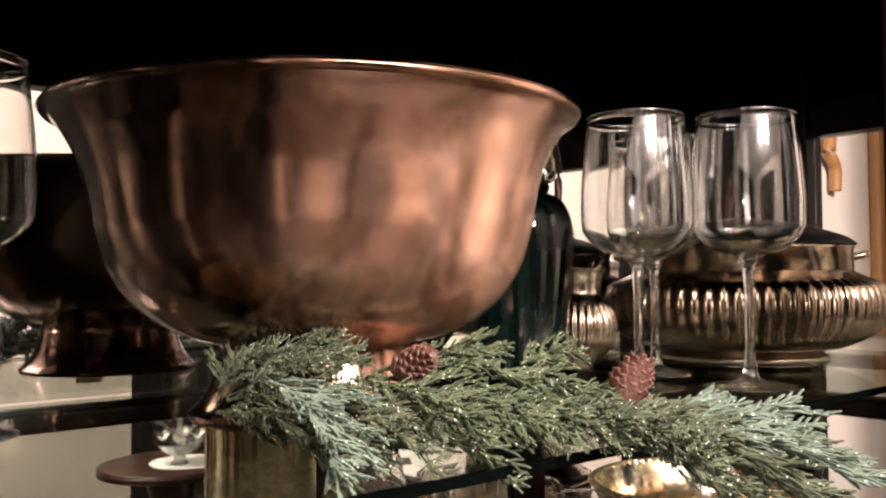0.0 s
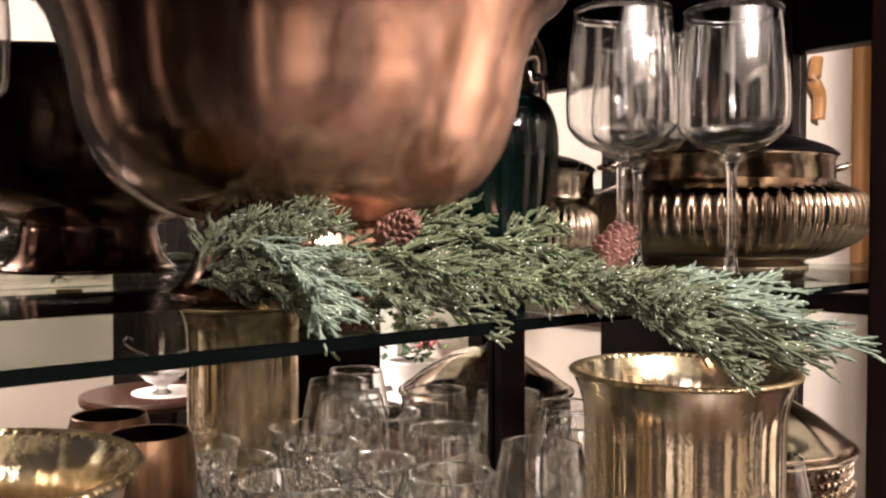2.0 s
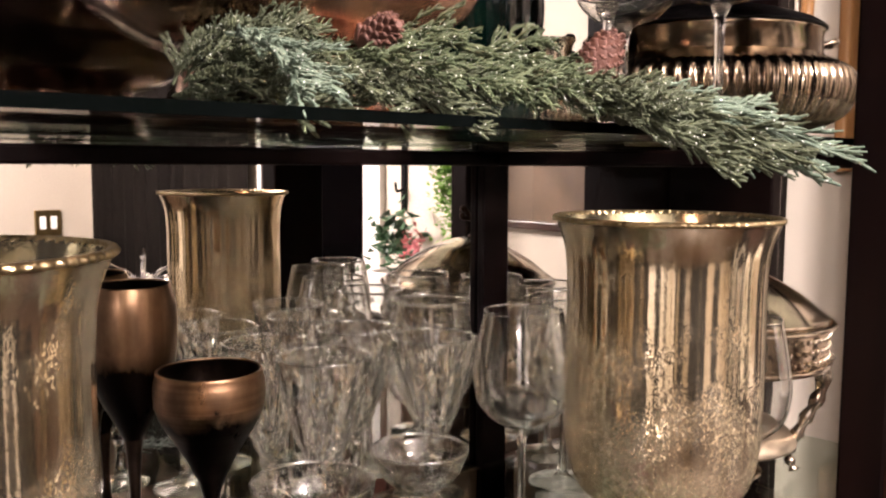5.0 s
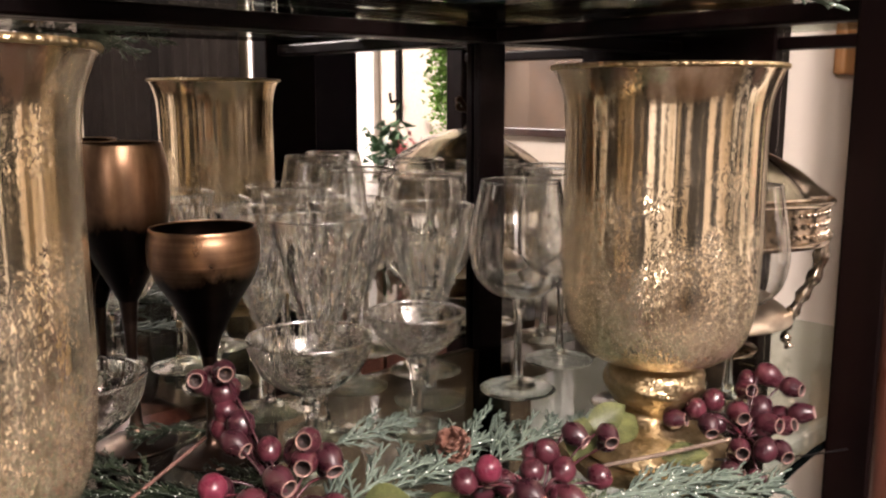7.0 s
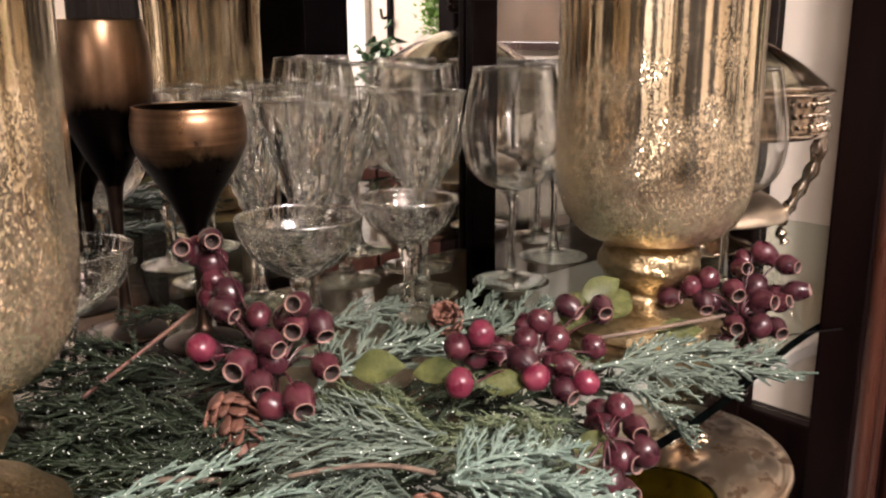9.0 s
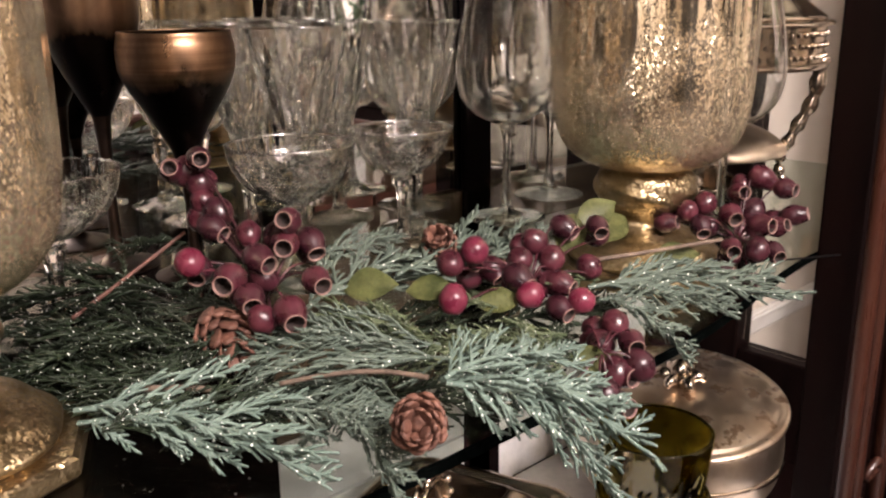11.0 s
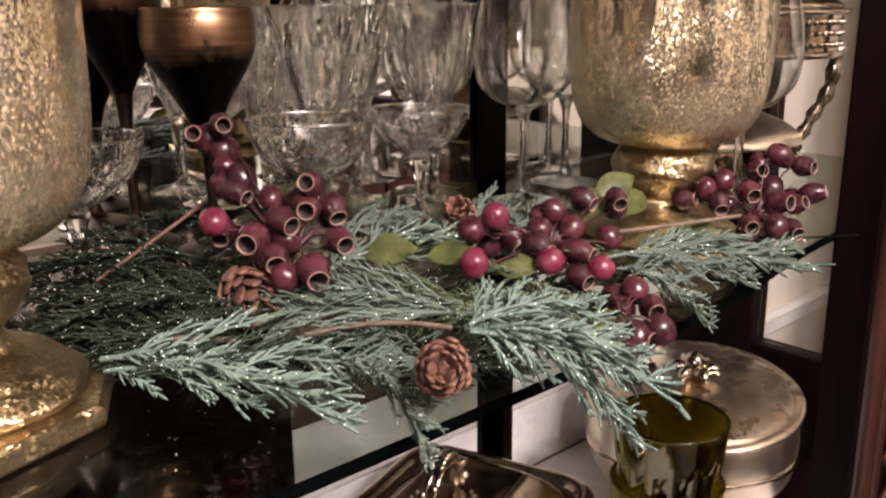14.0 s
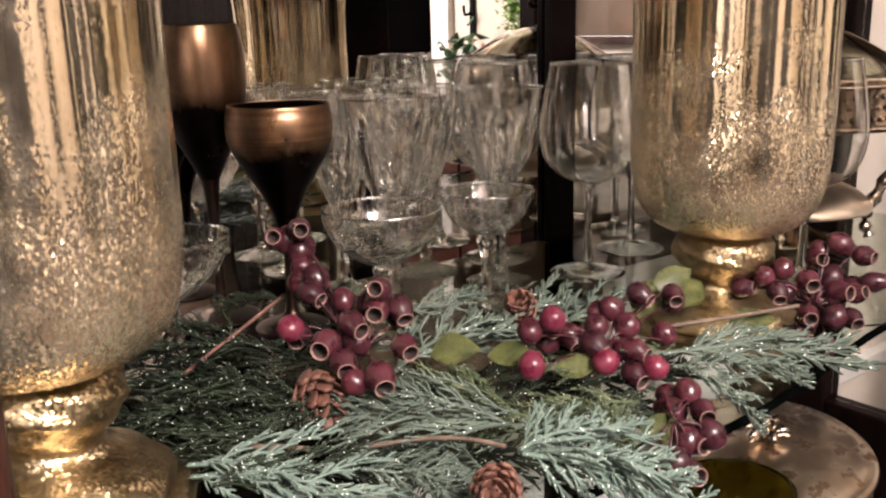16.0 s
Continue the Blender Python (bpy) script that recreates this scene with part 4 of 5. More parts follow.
def entree_dish(loc, rz):
    ob = thing("entree_dish", "oblong covered silver entree dish with an ornate ring handle", "dish", loc, rz)
    up = 0.062
    w, d, r = 0.316, 0.228, 0.045
    lift = [part("dish", rounded_loft(w, d, r, [(0.040, 0.0), (0.030, 0.010), (0.018, 0.040), (0.012, 0.066), (0.006, 0.0695)]), SILVER_GOLD, ob)]
    lift.append(part("rim", rounded_loft(w, d, r, [(0.003, 0.070), (-0.001, 0.073), (-0.001, 0.078), (0.003, 0.082), (0.009, 0.083), (0.014, 0.081), (0.017, 0.076), (0.020, 0.0745)]), SILVER, ob, "raised rounded rim"))
    lift.append(part("lid", rounded_loft(w, d, r, [(0.0205, 0.070), (0.0205, 0.0750), (0.026, 0.0775), (0.030, 0.0815), (0.052, 0.0985), (0.060, 0.1045), (0.0635, 0.1085), (0.067, 0.1090), (0.071, 0.1075), (0.080, 0.1072)]), SILVER, ob, "hipped silver lid with brown tarnish"))
    lift.append(part("handle_plate", lathe(smooth_profile([(0.034, 0.1073), (0.035, 0.110), (0.028, 0.114), (0.0, 0.116)]), 40, gadroons(20, 0.004, 0.1, 0.2)), SILVER, ob, "cast leaf plate"))
    ring = bmesh.new()
    for y, rad in ((-0.0045, 0.031), (0.0045, 0.031), (0.0, 0.026)):
        run = [(rad * math.cos(t), y, 0.116 + 0.036 * rad / 0.031 * math.sin(t)) for t in (math.pi * k / 18 for k in range(19))]
        tube(run, [0.0032 + 0.0010 * (k % 2) for k in range(19)], 8, ring)
    lift.append(part("handle", ring, SILVER, ob, "ornate ring handle"))
    beads = [(0.014 * math.sin(a), e * 0.005, 0.152 + 0.011 * math.cos(a)) for a in (math.radians(-66 + 22 * k) for k in range(7)) for e in (-1, 1)]
    beads += [(e * (0.036 - 0.0022 * k), 0.006 * (-1) ** k, 0.118 + 0.008 * k) for e in (-1, 1) for k in range(4)]
    ball = bmesh.new()
    bmesh.ops.create_icosphere(ball, subdivisions=2, radius=0.0049)
    first = part("bead", ball, SILVER, ob, "cast silver bead")
    for spot in beads:
        bead = first if spot == beads[0] else new("bead", first.data)
        bead.parent = ob
        bead.location = spot
        lift.append(bead)
    for piece in lift:
        piece.location.z += up
    for sx in (-1, 1):
        for sy in (-1, 1):
            foot = part("foot", lathe(smooth_profile([(0.0, 0.0), (0.014, 0.0), (0.016, 0.008), (0.008, 0.022), (0.010, 0.045), (0.016, 0.0625)]), 16), SILVER, ob)
            foot.location = (sx * 0.095, sy * 0.055, 0)
    return ob


LID_LEAN = Matrix.Translation((0, 0, 0.135)) @ Matrix.Rotation(math.radians(-7), 4, (-0.52, 0.85, 0)) @ Matrix.Translation((0, 0, -0.133))
SPOTTED = spotted_silver()
ribbed_bowl((0.972, 0.605, SH2))
green_pitcher((0.640, 0.655, SH2), 10)
creamer((0.728, 0.655, SH2), 190)
chafing_dish((0.950, 0.575, SH1))
lidded_pot((0.990, 0.603, DECK))
for k in range(2):
    green_tumbler((0.778, 0.500, DECK + 0.0 + 0.075 * k))
entree_dish((0.516, 0.583, DECK), 20)


# ---- evergreen garlands ----
# sprigs: root, tip, width, tone; pods: place and sort (0 closed, 1 open, 2 red)
SHELF_SPRIGS_A = [
    ((0.142, 0.410, 0.946), (0.222, 0.327, 0.946), 1.15, "P"),
    ((0.141, 0.404, 0.942), (0.188, 0.346, 0.941), 1.00, "P"),
    ((0.143, 0.380, 0.955), (0.213, 0.355, 0.950), 0.80, "G"),
    ((0.228, 0.333, 0.955), (0.252, 0.293, 0.938), 1.00, "G"),
    ((0.234, 0.324, 0.950), (0.253, 0.285, 0.922), 0.80, "G"),
    ((0.212, 0.349, 0.955), (0.256, 0.313, 0.935), 0.90, "G"),
    ((0.262, 0.283, 0.965), (0.332, 0.239, 0.955), 1.30, "P"),
    ((0.262, 0.279, 0.965), (0.306, 0.223, 0.943), 1.20, "P"),
    ((0.257, 0.275, 0.970), (0.322, 0.274, 0.975), 1.00, "P"),
    ((0.285, 0.269, 0.960), (0.330, 0.238, 0.914), 1.00, "P"),
    ((0.460, 0.354, 0.955), (0.585, 0.292, 0.940), 1.10, "G"),
]
SHELF_SPRIGS_B = [
    ((0.458, 0.343, 0.950), (0.486, 0.293, 0.932), 1.00, "G"),
    ((0.477, 0.343, 0.950), (0.520, 0.286, 0.932), 1.00, "G"),
    ((0.473, 0.346, 0.955), (0.600, 0.326, 0.945), 0.90, "G"),
    ((0.286, 0.428, 0.965), (0.432, 0.505, 0.965), 1.00, "G"),
    ((0.366, 0.440, 0.965), (0.507, 0.488, 0.960), 1.00, "G"),
    ((0.340, 0.467, 0.965), (0.456, 0.444, 0.960), 0.90, "G"),
    ((0.426, 0.427, 0.960), (0.584, 0.489, 0.955), 0.90, "G"),
    ((0.390, 0.566, 0.960), (0.475, 0.571, 0.955), 0.80, "G"),
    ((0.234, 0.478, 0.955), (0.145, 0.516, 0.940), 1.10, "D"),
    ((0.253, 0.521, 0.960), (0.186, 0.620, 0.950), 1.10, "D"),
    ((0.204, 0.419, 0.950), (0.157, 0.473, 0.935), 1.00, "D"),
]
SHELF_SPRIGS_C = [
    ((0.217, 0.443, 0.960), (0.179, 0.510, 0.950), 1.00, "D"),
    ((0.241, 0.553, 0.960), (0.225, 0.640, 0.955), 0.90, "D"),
    ((0.240, 0.427, 0.965), (0.190, 0.450, 0.955), 1.00, "G"),
    ((0.251, 0.410, 0.960), (0.187, 0.436, 0.950), 0.90, "G"),
    ((0.299, 0.314, 0.965), (0.216, 0.388, 0.955), 1.10, "G"),
    ((0.307, 0.332, 0.965), (0.230, 0.404, 0.960), 1.10, "G"),
    ((0.274, 0.357, 0.970), (0.246, 0.407, 0.965), 0.90, "G"),
    ((0.316, 0.351, 0.965), (0.300, 0.437, 0.960), 1.00, "C"),
    ((0.270, 0.334, 0.955), (0.223, 0.383, 0.945), 1.00, "G"),
    ((0.270, 0.308, 0.950), (0.223, 0.348, 0.940), 1.00, "G"),
    ((0.324, 0.315, 0.965), (0.277, 0.343, 0.960), 1.00, "C"),
]
SHELF_SPRIGS_D = [
    ((0.393, 0.317, 0.955), (0.326, 0.334, 0.960), 0.90, "C"),
    ((0.489, 0.367, 0.955), (0.396, 0.376, 0.960), 0.90, "C"),
    ((0.348, 0.280, 0.955), (0.335, 0.309, 0.970), 0.70, "C"),
    ((0.303, 0.505, 0.965), (0.260, 0.534, 0.960), 0.90, "D"),
    ((0.312, 0.418, 0.965), (0.324, 0.380, 0.960), 0.80, "C"),
    ((0.319, 0.643, 0.955), (0.270, 0.670, 0.950), 0.90, "D"),
    ((0.387, 0.367, 0.960), (0.354, 0.393, 0.965), 0.80, "C"),
]
BOWL_SPRIGS_A = [
    ((0.245, 0.516, 1.318), (0.269, 0.378, 1.297), 1.10, "P"),
    ((0.245, 0.509, 1.320), (0.260, 0.399, 1.320), 1.00, "P"),
    ((0.248, 0.500, 1.328), (0.274, 0.414, 1.337), 0.90, "P"),
    ((0.248, 0.514, 1.327), (0.267, 0.484, 1.362), 0.80, "G"),
    ((0.249, 0.526, 1.333), (0.258, 0.519, 1.362), 0.70, "G"),
    ((0.254, 0.496, 1.341), (0.288, 0.454, 1.365), 0.90, "G"),
    ((0.252, 0.484, 1.335), (0.269, 0.430, 1.353), 0.90, "P"),
    ((0.279, 0.422, 1.330), (0.333, 0.344, 1.307), 1.10, "G"),
    ((0.278, 0.410, 1.324), (0.305, 0.354, 1.308), 1.00, "G"),
    ((0.295, 0.422, 1.336), (0.332, 0.357, 1.328), 1.10, "C"),
]
BOWL_SPRIGS_B = [
    ((0.313, 0.419, 1.345), (0.366, 0.388, 1.360), 1.00, "C"),
    ((0.332, 0.416, 1.348), (0.384, 0.373, 1.345), 1.00, "C"),
    ((0.290, 0.439, 1.342), (0.313, 0.393, 1.330), 0.90, "C"),
    ((0.335, 0.388, 1.329), (0.357, 0.330, 1.306), 1.10, "C"),
    ((0.354, 0.385, 1.342), (0.407, 0.340, 1.332), 1.10, "C"),
    ((0.348, 0.364, 1.323), (0.377, 0.307, 1.301), 1.10, "C"),
    ((0.381, 0.388, 1.348), (0.417, 0.371, 1.354), 0.90, "C"),
    ((0.374, 0.354, 1.329), (0.389, 0.316, 1.311), 1.00, "C"),
    ((0.377, 0.339, 1.317), (0.400, 0.280, 1.292), 1.10, "G"),
    ((0.394, 0.337, 1.322), (0.463, 0.292, 1.315), 1.00, "P"),
]
BOWL_SPRIGS_C = [
    ((0.406, 0.334, 1.315), (0.470, 0.247, 1.276), 1.10, "P"),
    ((0.412, 0.335, 1.318), (0.494, 0.267, 1.298), 1.10, "P"),
    ((0.426, 0.317, 1.309), (0.517, 0.247, 1.296), 0.90, "P"),
    ((0.392, 0.327, 1.310), (0.433, 0.259, 1.276), 1.10, "G"),
    ((0.401, 0.318, 1.304), (0.410, 0.272, 1.277), 1.00, "G"),
    ((0.275, 0.439, 1.329), (0.306, 0.438, 1.345), 0.80, "C"),
    ((0.270, 0.482, 1.352), (0.307, 0.451, 1.358), 0.90, "C"),
    ((0.325, 0.397, 1.336), (0.350, 0.349, 1.318), 1.00, "C"),
]
BERRIES_BY_GOBLETS = [(0.273, 0.519, 1.036, 1), (0.271, 0.534, 1.026, 0), (0.275, 0.524, 1.019, 0), (0.273, 0.518, 1.009, 0), (0.275, 0.503, 1.004, 0), (0.262, 0.488, 0.999, 1), (0.228, 0.452, 0.992, 2), (0.266, 0.443, 0.988, 1), (0.291, 0.448, 1.005, 1), (0.289, 0.450, 0.991, 1), (0.306, 0.448, 0.989, 1), (0.244, 0.437, 0.982, 1), (0.246, 0.421, 0.974, 1), (0.279, 0.404, 0.981, 1), (0.257, 0.398, 0.969, 1), (0.278, 0.473, 0.995, 0), (0.268, 0.441, 0.976, 0)]
BERRIES_MIDDLE = [(0.380, 0.380, 0.982, 2), (0.369, 0.390, 0.974, 0), (0.402, 0.387, 0.964, 1), (0.356, 0.374, 0.958, 2), (0.445, 0.388, 0.973, 0), (0.430, 0.388, 0.964, 0), (0.407, 0.369, 0.961, 1), (0.405, 0.356, 0.953, 2), (0.434, 0.357, 0.954, 1), (0.474, 0.388, 0.978, 1), (0.491, 0.372, 0.978, 1), (0.472, 0.363, 0.955, 0), (0.437, 0.341, 0.945, 2), (0.446, 0.374, 0.964, 0)]
BERRIES_BY_VASE = [(0.608, 0.374, 0.968, 0), (0.607, 0.361, 0.959, 1), (0.633, 0.351, 0.965, 1), (0.655, 0.344, 0.965, 0), (0.668, 0.346, 0.990, 1), (0.672, 0.328, 0.983, 1), (0.679, 0.322, 0.961, 1), (0.650, 0.335, 0.956, 1), (0.661, 0.326, 0.954, 1), (0.616, 0.339, 0.943, 1), (0.631, 0.325, 0.942, 0), (0.603, 0.338, 0.928, 1), (0.618, 0.324, 0.921, 0), (0.650, 0.322, 0.937, 1), (0.627, 0.370, 0.972, 0), (0.655, 0.358, 0.977, 1)]
BERRIES_AT_EDGE = [(0.436, 0.314, 0.937, 0), (0.427, 0.295, 0.933, 1), (0.423, 0.286, 0.922, 0), (0.415, 0.293, 0.917, 1), (0.392, 0.287, 0.913, 0), (0.397, 0.282, 0.907, 1), (0.422, 0.314, 0.927, 0)]
# near-black sprays added low down to fill the gaps with shade
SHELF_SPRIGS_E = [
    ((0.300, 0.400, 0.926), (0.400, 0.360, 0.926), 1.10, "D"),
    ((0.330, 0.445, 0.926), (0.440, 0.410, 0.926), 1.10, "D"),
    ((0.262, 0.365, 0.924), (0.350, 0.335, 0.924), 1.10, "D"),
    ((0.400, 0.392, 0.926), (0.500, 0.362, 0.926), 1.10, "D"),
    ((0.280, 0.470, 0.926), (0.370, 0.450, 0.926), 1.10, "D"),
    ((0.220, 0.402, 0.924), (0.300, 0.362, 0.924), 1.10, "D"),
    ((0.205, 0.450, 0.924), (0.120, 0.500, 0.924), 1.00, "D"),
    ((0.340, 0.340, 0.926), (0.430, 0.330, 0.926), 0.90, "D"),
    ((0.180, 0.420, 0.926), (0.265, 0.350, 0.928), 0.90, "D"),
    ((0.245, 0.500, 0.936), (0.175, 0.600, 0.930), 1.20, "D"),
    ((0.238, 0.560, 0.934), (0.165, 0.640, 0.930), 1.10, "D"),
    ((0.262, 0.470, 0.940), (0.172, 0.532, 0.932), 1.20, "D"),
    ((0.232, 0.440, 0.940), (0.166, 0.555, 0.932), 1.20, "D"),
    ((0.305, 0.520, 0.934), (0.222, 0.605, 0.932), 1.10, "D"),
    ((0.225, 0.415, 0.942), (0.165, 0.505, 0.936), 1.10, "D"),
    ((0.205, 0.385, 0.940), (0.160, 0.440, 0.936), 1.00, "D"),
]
LOWER = SHELF_SPRIGS_E + SHELF_SPRIGS_A + SHELF_SPRIGS_B + SHELF_SPRIGS_C + SHELF_SPRIGS_D
UPPER = BOWL_SPRIGS_A + BOWL_SPRIGS_B + BOWL_SPRIGS_C


def strand(rows, faces, a, b, r0, r1):
    """A thin four-sided needle with a blunt tip, from a to b."""
    d = (b - a).normalized()
    s = d.cross(Vector((0.13, 0.31, 0.94)))
    s = s.normalized() if s.length > 1e-3 else Vector((1, 0, 0))
    t = d.cross(s)
    n = len(rows)
    for p, r in ((a, r0), (a.lerp(b, 0.72), 0.5 * (r0 + r1)), (b, r1)):
        rows.extend((p + r * s, p + r * t, p - r * s, p - r * t))
    for k in (0, 4):
        for i in range(4):
            j = (i + 1) % 4
            faces.append((n + k + i, n + k + j, n + k + 4 + j, n + k + 4 + i))
    faces.append((n + 8, n + 9, n + 10, n + 11))


def frond_mesh(rng, length=0.16):
    """A flat cedar spray along x: a stem, side shoots and thick scaly needles."""
    rows, faces = [], []
    bow = rng.uniform(-0.25, 0.25)

    def stem_at(x):
        return Vector((x, bow * x * x / length * 1.2, 0.16 * x * (1 - x / length) - 0.06 * x * x / length))
    steps = 10
    for i in range(steps):
        u, v = length * i / steps, length * (i + 1) / steps
        strand(rows, faces, stem_at(u), stem_at(v), 0.0019 - 0.0009 * i / steps, 0.0018 - 0.0009 * (i + 1) / steps)
    x, side = 0.006, 1
    while x < length * 1.02:
        f = x / length
        reach = (0.042 * math.sin(math.pi * min(1.0, 0.28 + 0.72 * f)) ** 0.7 + 0.014) * rng.uniform(0.75, 1.2)
        ang = side * math.radians(rng.uniform(14, 36))
        lift = rng.uniform(-0.22, 0.38)
        base = stem_at(min(x, length))
        d = Vector((math.cos(ang), math.sin(ang), lift)).normalized()
        turn = Vector((0.25, -0.12 * side, -0.20))
        p1 = base + d * reach * 0.5
        p2 = p1 + (d + turn).normalized() * reach * 0.5
        strand(rows, faces, base, p1, 0.0011, 0.0011)
        strand(rows, faces, p1, p2, 0.0011, 0.0006)
        y, s2 = 0.004, rng.choice((-1, 1))
        while y < reach * 0.92:
            g = y / reach
            p = base.lerp(p1, 2 * g) if g < 0.5 else p1.lerp(p2, 2 * g - 1)
            a2 = ang * 0.85 + s2 * math.radians(rng.uniform(8, 24))
            n = rng.uniform(0.011, 0.020) * (1.0 - 0.35 * g)
            e = Vector((math.cos(a2), math.sin(a2), lift + rng.uniform(-0.35, 0.35))).normalized()
            q = p + e * n * 0.55
            r = q + (e + turn * 0.7).normalized() * n * 0.45
            strand(rows, faces, p, q, 0.0010, 0.00105)
            strand(rows, faces, q, r, 0.00105, 0.0006)
            y += rng.uniform(0.0036, 0.0056)
            s2 = -s2
        x += rng.uniform(0.0056, 0.0086)
        side = -side
    mesh = bpy.data.meshes.new("frond")
    mesh.from_pydata([tuple(v) for v in rows], [], faces)
    mesh.shade_smooth()
    return mesh


rng = random.Random(7)
TONES = {"Q": CEDAR_SAGE, "O": CEDAR_OLIVE, "P": CEDAR_PALE, "G": CEDAR_GREY, "C": CEDAR, "D": CEDAR_DARK_SHADED}
FRONDS = {}
for variant in range(7):
    plain = frond_mesh(rng)
    for tone, mat in TONES.items():
        copy = plain.copy()
        copy.materials.append(mat)
        FRONDS[variant, tone] = copy


def lay_frond(parent, base, tip, width, tone):
    """One spray from base to tip, its flat side up, a little turned at random."""
    a, b = Vector(base), Vector(tip)
    x = b - a
    n = x.length * 1.04
    x.normalize()
    up = Vector((rng.uniform(-0.35, 0.15), rng.uniform(-0.5, 0.0), 1.0))
    y = up.cross(x).normalized()
    z = x.cross(y)
    m = Matrix((x, y, z)).transposed().to_4x4()
    m.translation = a
    ob = new("frond", FRONDS[rng.randrange(7), tone])
    ob.parent = parent
    k = n / 0.16
    wide = max(0.75, min(1.25, k)) * width
    ob.matrix_basis = m @ Matrix.Diagonal((k, wide, wide, 1))
    return ob


def cone_parts(parent, loc, aim, size, label, count=40, splay=70, mat=CONE, blunt=1.0):
    """A pine cone: a core and a spiral of thin, round-tipped scales that open outwards."""
    bm = bmesh.new()
    place = Matrix.Translation(loc) @ Vector(aim).to_track_quat("Z", "Y").to_matrix().to_4x4()
    for i in range(count):
        f = i / (count - 1)
        r = size * (0.16 + 0.46 * math.sin(math.pi * (0.22 + 0.74 * f)))
        z = size * (-0.62 + 1.34 * f)
        a = 137.5 * i + rng.uniform(-7, 7)
        tilt = -90 + splay - (splay - 16) * (1 - f) ** 0.7 - 62 * f + rng.uniform(-6, 6)
        g = rng.uniform(0.88, 1.10) * size * (1.0 - 0.35 * f)
        m = place @ pose(0, 0, z, 0, 0, a) @ pose(r * 0.55, 0, 0, 0, tilt * 0.78, 0)
        bmesh.ops.create_icosphere(bm, subdivisions=2, radius=1.0, matrix=m @ Matrix.Translation((0.30 * g, 0, 0)) @ Matrix.Diagonal((0.36 * g, 0.25 * g, 0.050 * g, 1)))
        bmesh.ops.create_icosphere(bm, subdivisions=1, radius=1.0, matrix=m @ Matrix.Translation((0.60 * g, 0, 0.012 * g)) @ Matrix.Diagonal((0.060 * g * blunt, 0.17 * g, 0.075 * g * blunt, 1)))
    bmesh.ops.create_icosphere(bm, subdivisions=2, radius=size * 0.30, matrix=place @ Matrix.Diagonal((1, 1, 2.0, 1)))
    return part("pine_cone", bm, mat, parent, label)


def leaf_part(parent, loc, along, up, length, width):
    bm = bmesh.new()
    x = Vector(along).normalized()
    y = Vector(up).cross(x).normalized()
    z = x.cross(y)
    n = 8
    rows = []
    for i in range(n + 1):
        f = i / n
        w = width * math.sin(math.pi * f ** 0.85) + 0.0004
        c = Vector(loc) + x * length * f + z * (0.25 * length * f * (1 - f))
        rows.append([bm.verts.new(c - y * w + z * 0.25 * w), bm.verts.new(c), bm.verts.new(c + y * w + z * 0.25 * w)])
    for lo, hi in zip(rows, rows[1:]):
        bm.faces.new((lo[0], lo[1], hi[1], hi[0]))
        bm.faces.new((lo[1], lo[2], hi[2], hi[1]))
    bmesh.ops.solidify(bm, geom=bm.faces[:], thickness=0.0006)
    return part("leaf", bm, LEAF, parent)


upper = thing("cedar_garland", "frosted green cedar garland with pine cones before the copper bowl", "garland", (0, 0, 0))
for a, b, width, tone in UPPER:
    # what lies over the glass rests on it; only tips past its edge hang down
    b = (b[0], b[1], max(b[2], SH2 + (0.012 if b[0] < 0.42 else 0.007 if b[1] > 0.318 else -0.012)))
    row = (a, b, width, "C" if tone == "C" else "Q" if b[0] > 0.47 else "O")
    lay_frond(upper, *row)
    if row[3] != "C":
        (x0, y0, z0), (x1, y1, z1) = row[0], row[1]
        dx, dy = rng.uniform(-0.007, 0.007), rng.uniform(0.0, 0.009)
        lay_frond(upper, (x0 + dx, y0 + dy, z0 - 0.001), (x1 + 1.3 * dx, y1 + dy + 0.004, z1 - 0.002), 0.9 * row[2], "O")
part("vine", tube(bend([(0.250, 0.512, 1.318), (0.275, 0.432, 1.326), (0.330, 0.385, 1.322), (0.400, 0.345, 1.318), (0.470, 0.290, 1.300)]), 0.0022, 6), TWIG, upper)
cone_parts(upper, (0.312, 0.410, 1.350), (0.35, -0.75, 0.45), 0.017, "reddish brown pine cone", 60, 84, CONE_DUSKY, 1.2)
cone_parts(upper, (0.413, 0.332, 1.336), (0.45, -0.15, 0.75), 0.020, "reddish brown pine cone", 60, 84, CONE_DUSKY, 1.2)

lower = thing("cedar_garland", "frosted cedar garland with pine cones and twigs along the shelf", "garland", (0, 0, 0))
for root, tip, width, tone in LOWER:
    # left rear sprigs swap to the shaded tone, as little light reaches there
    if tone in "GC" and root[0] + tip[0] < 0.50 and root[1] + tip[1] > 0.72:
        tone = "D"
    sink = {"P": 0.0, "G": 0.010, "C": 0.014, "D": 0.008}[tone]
    back = 0.012 if root[1] > 0.44 and root[0] > 0.33 else 0.0
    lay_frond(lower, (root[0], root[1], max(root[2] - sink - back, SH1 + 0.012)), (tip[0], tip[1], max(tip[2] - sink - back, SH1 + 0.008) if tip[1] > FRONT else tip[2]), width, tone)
part("twig", tube(bend([(0.165, 0.404, 0.951), (0.180, 0.388, 0.953), (0.197, 0.378, 0.950)]), [0.0016] * 13, 6), TWIG, lower)
part("twig", tube(bend([(0.221, 0.354, 0.953), (0.240, 0.336, 0.958), (0.256, 0.318, 0.960), (0.266, 0.296, 0.961)]), 0.0013, 6), TWIG, lower)
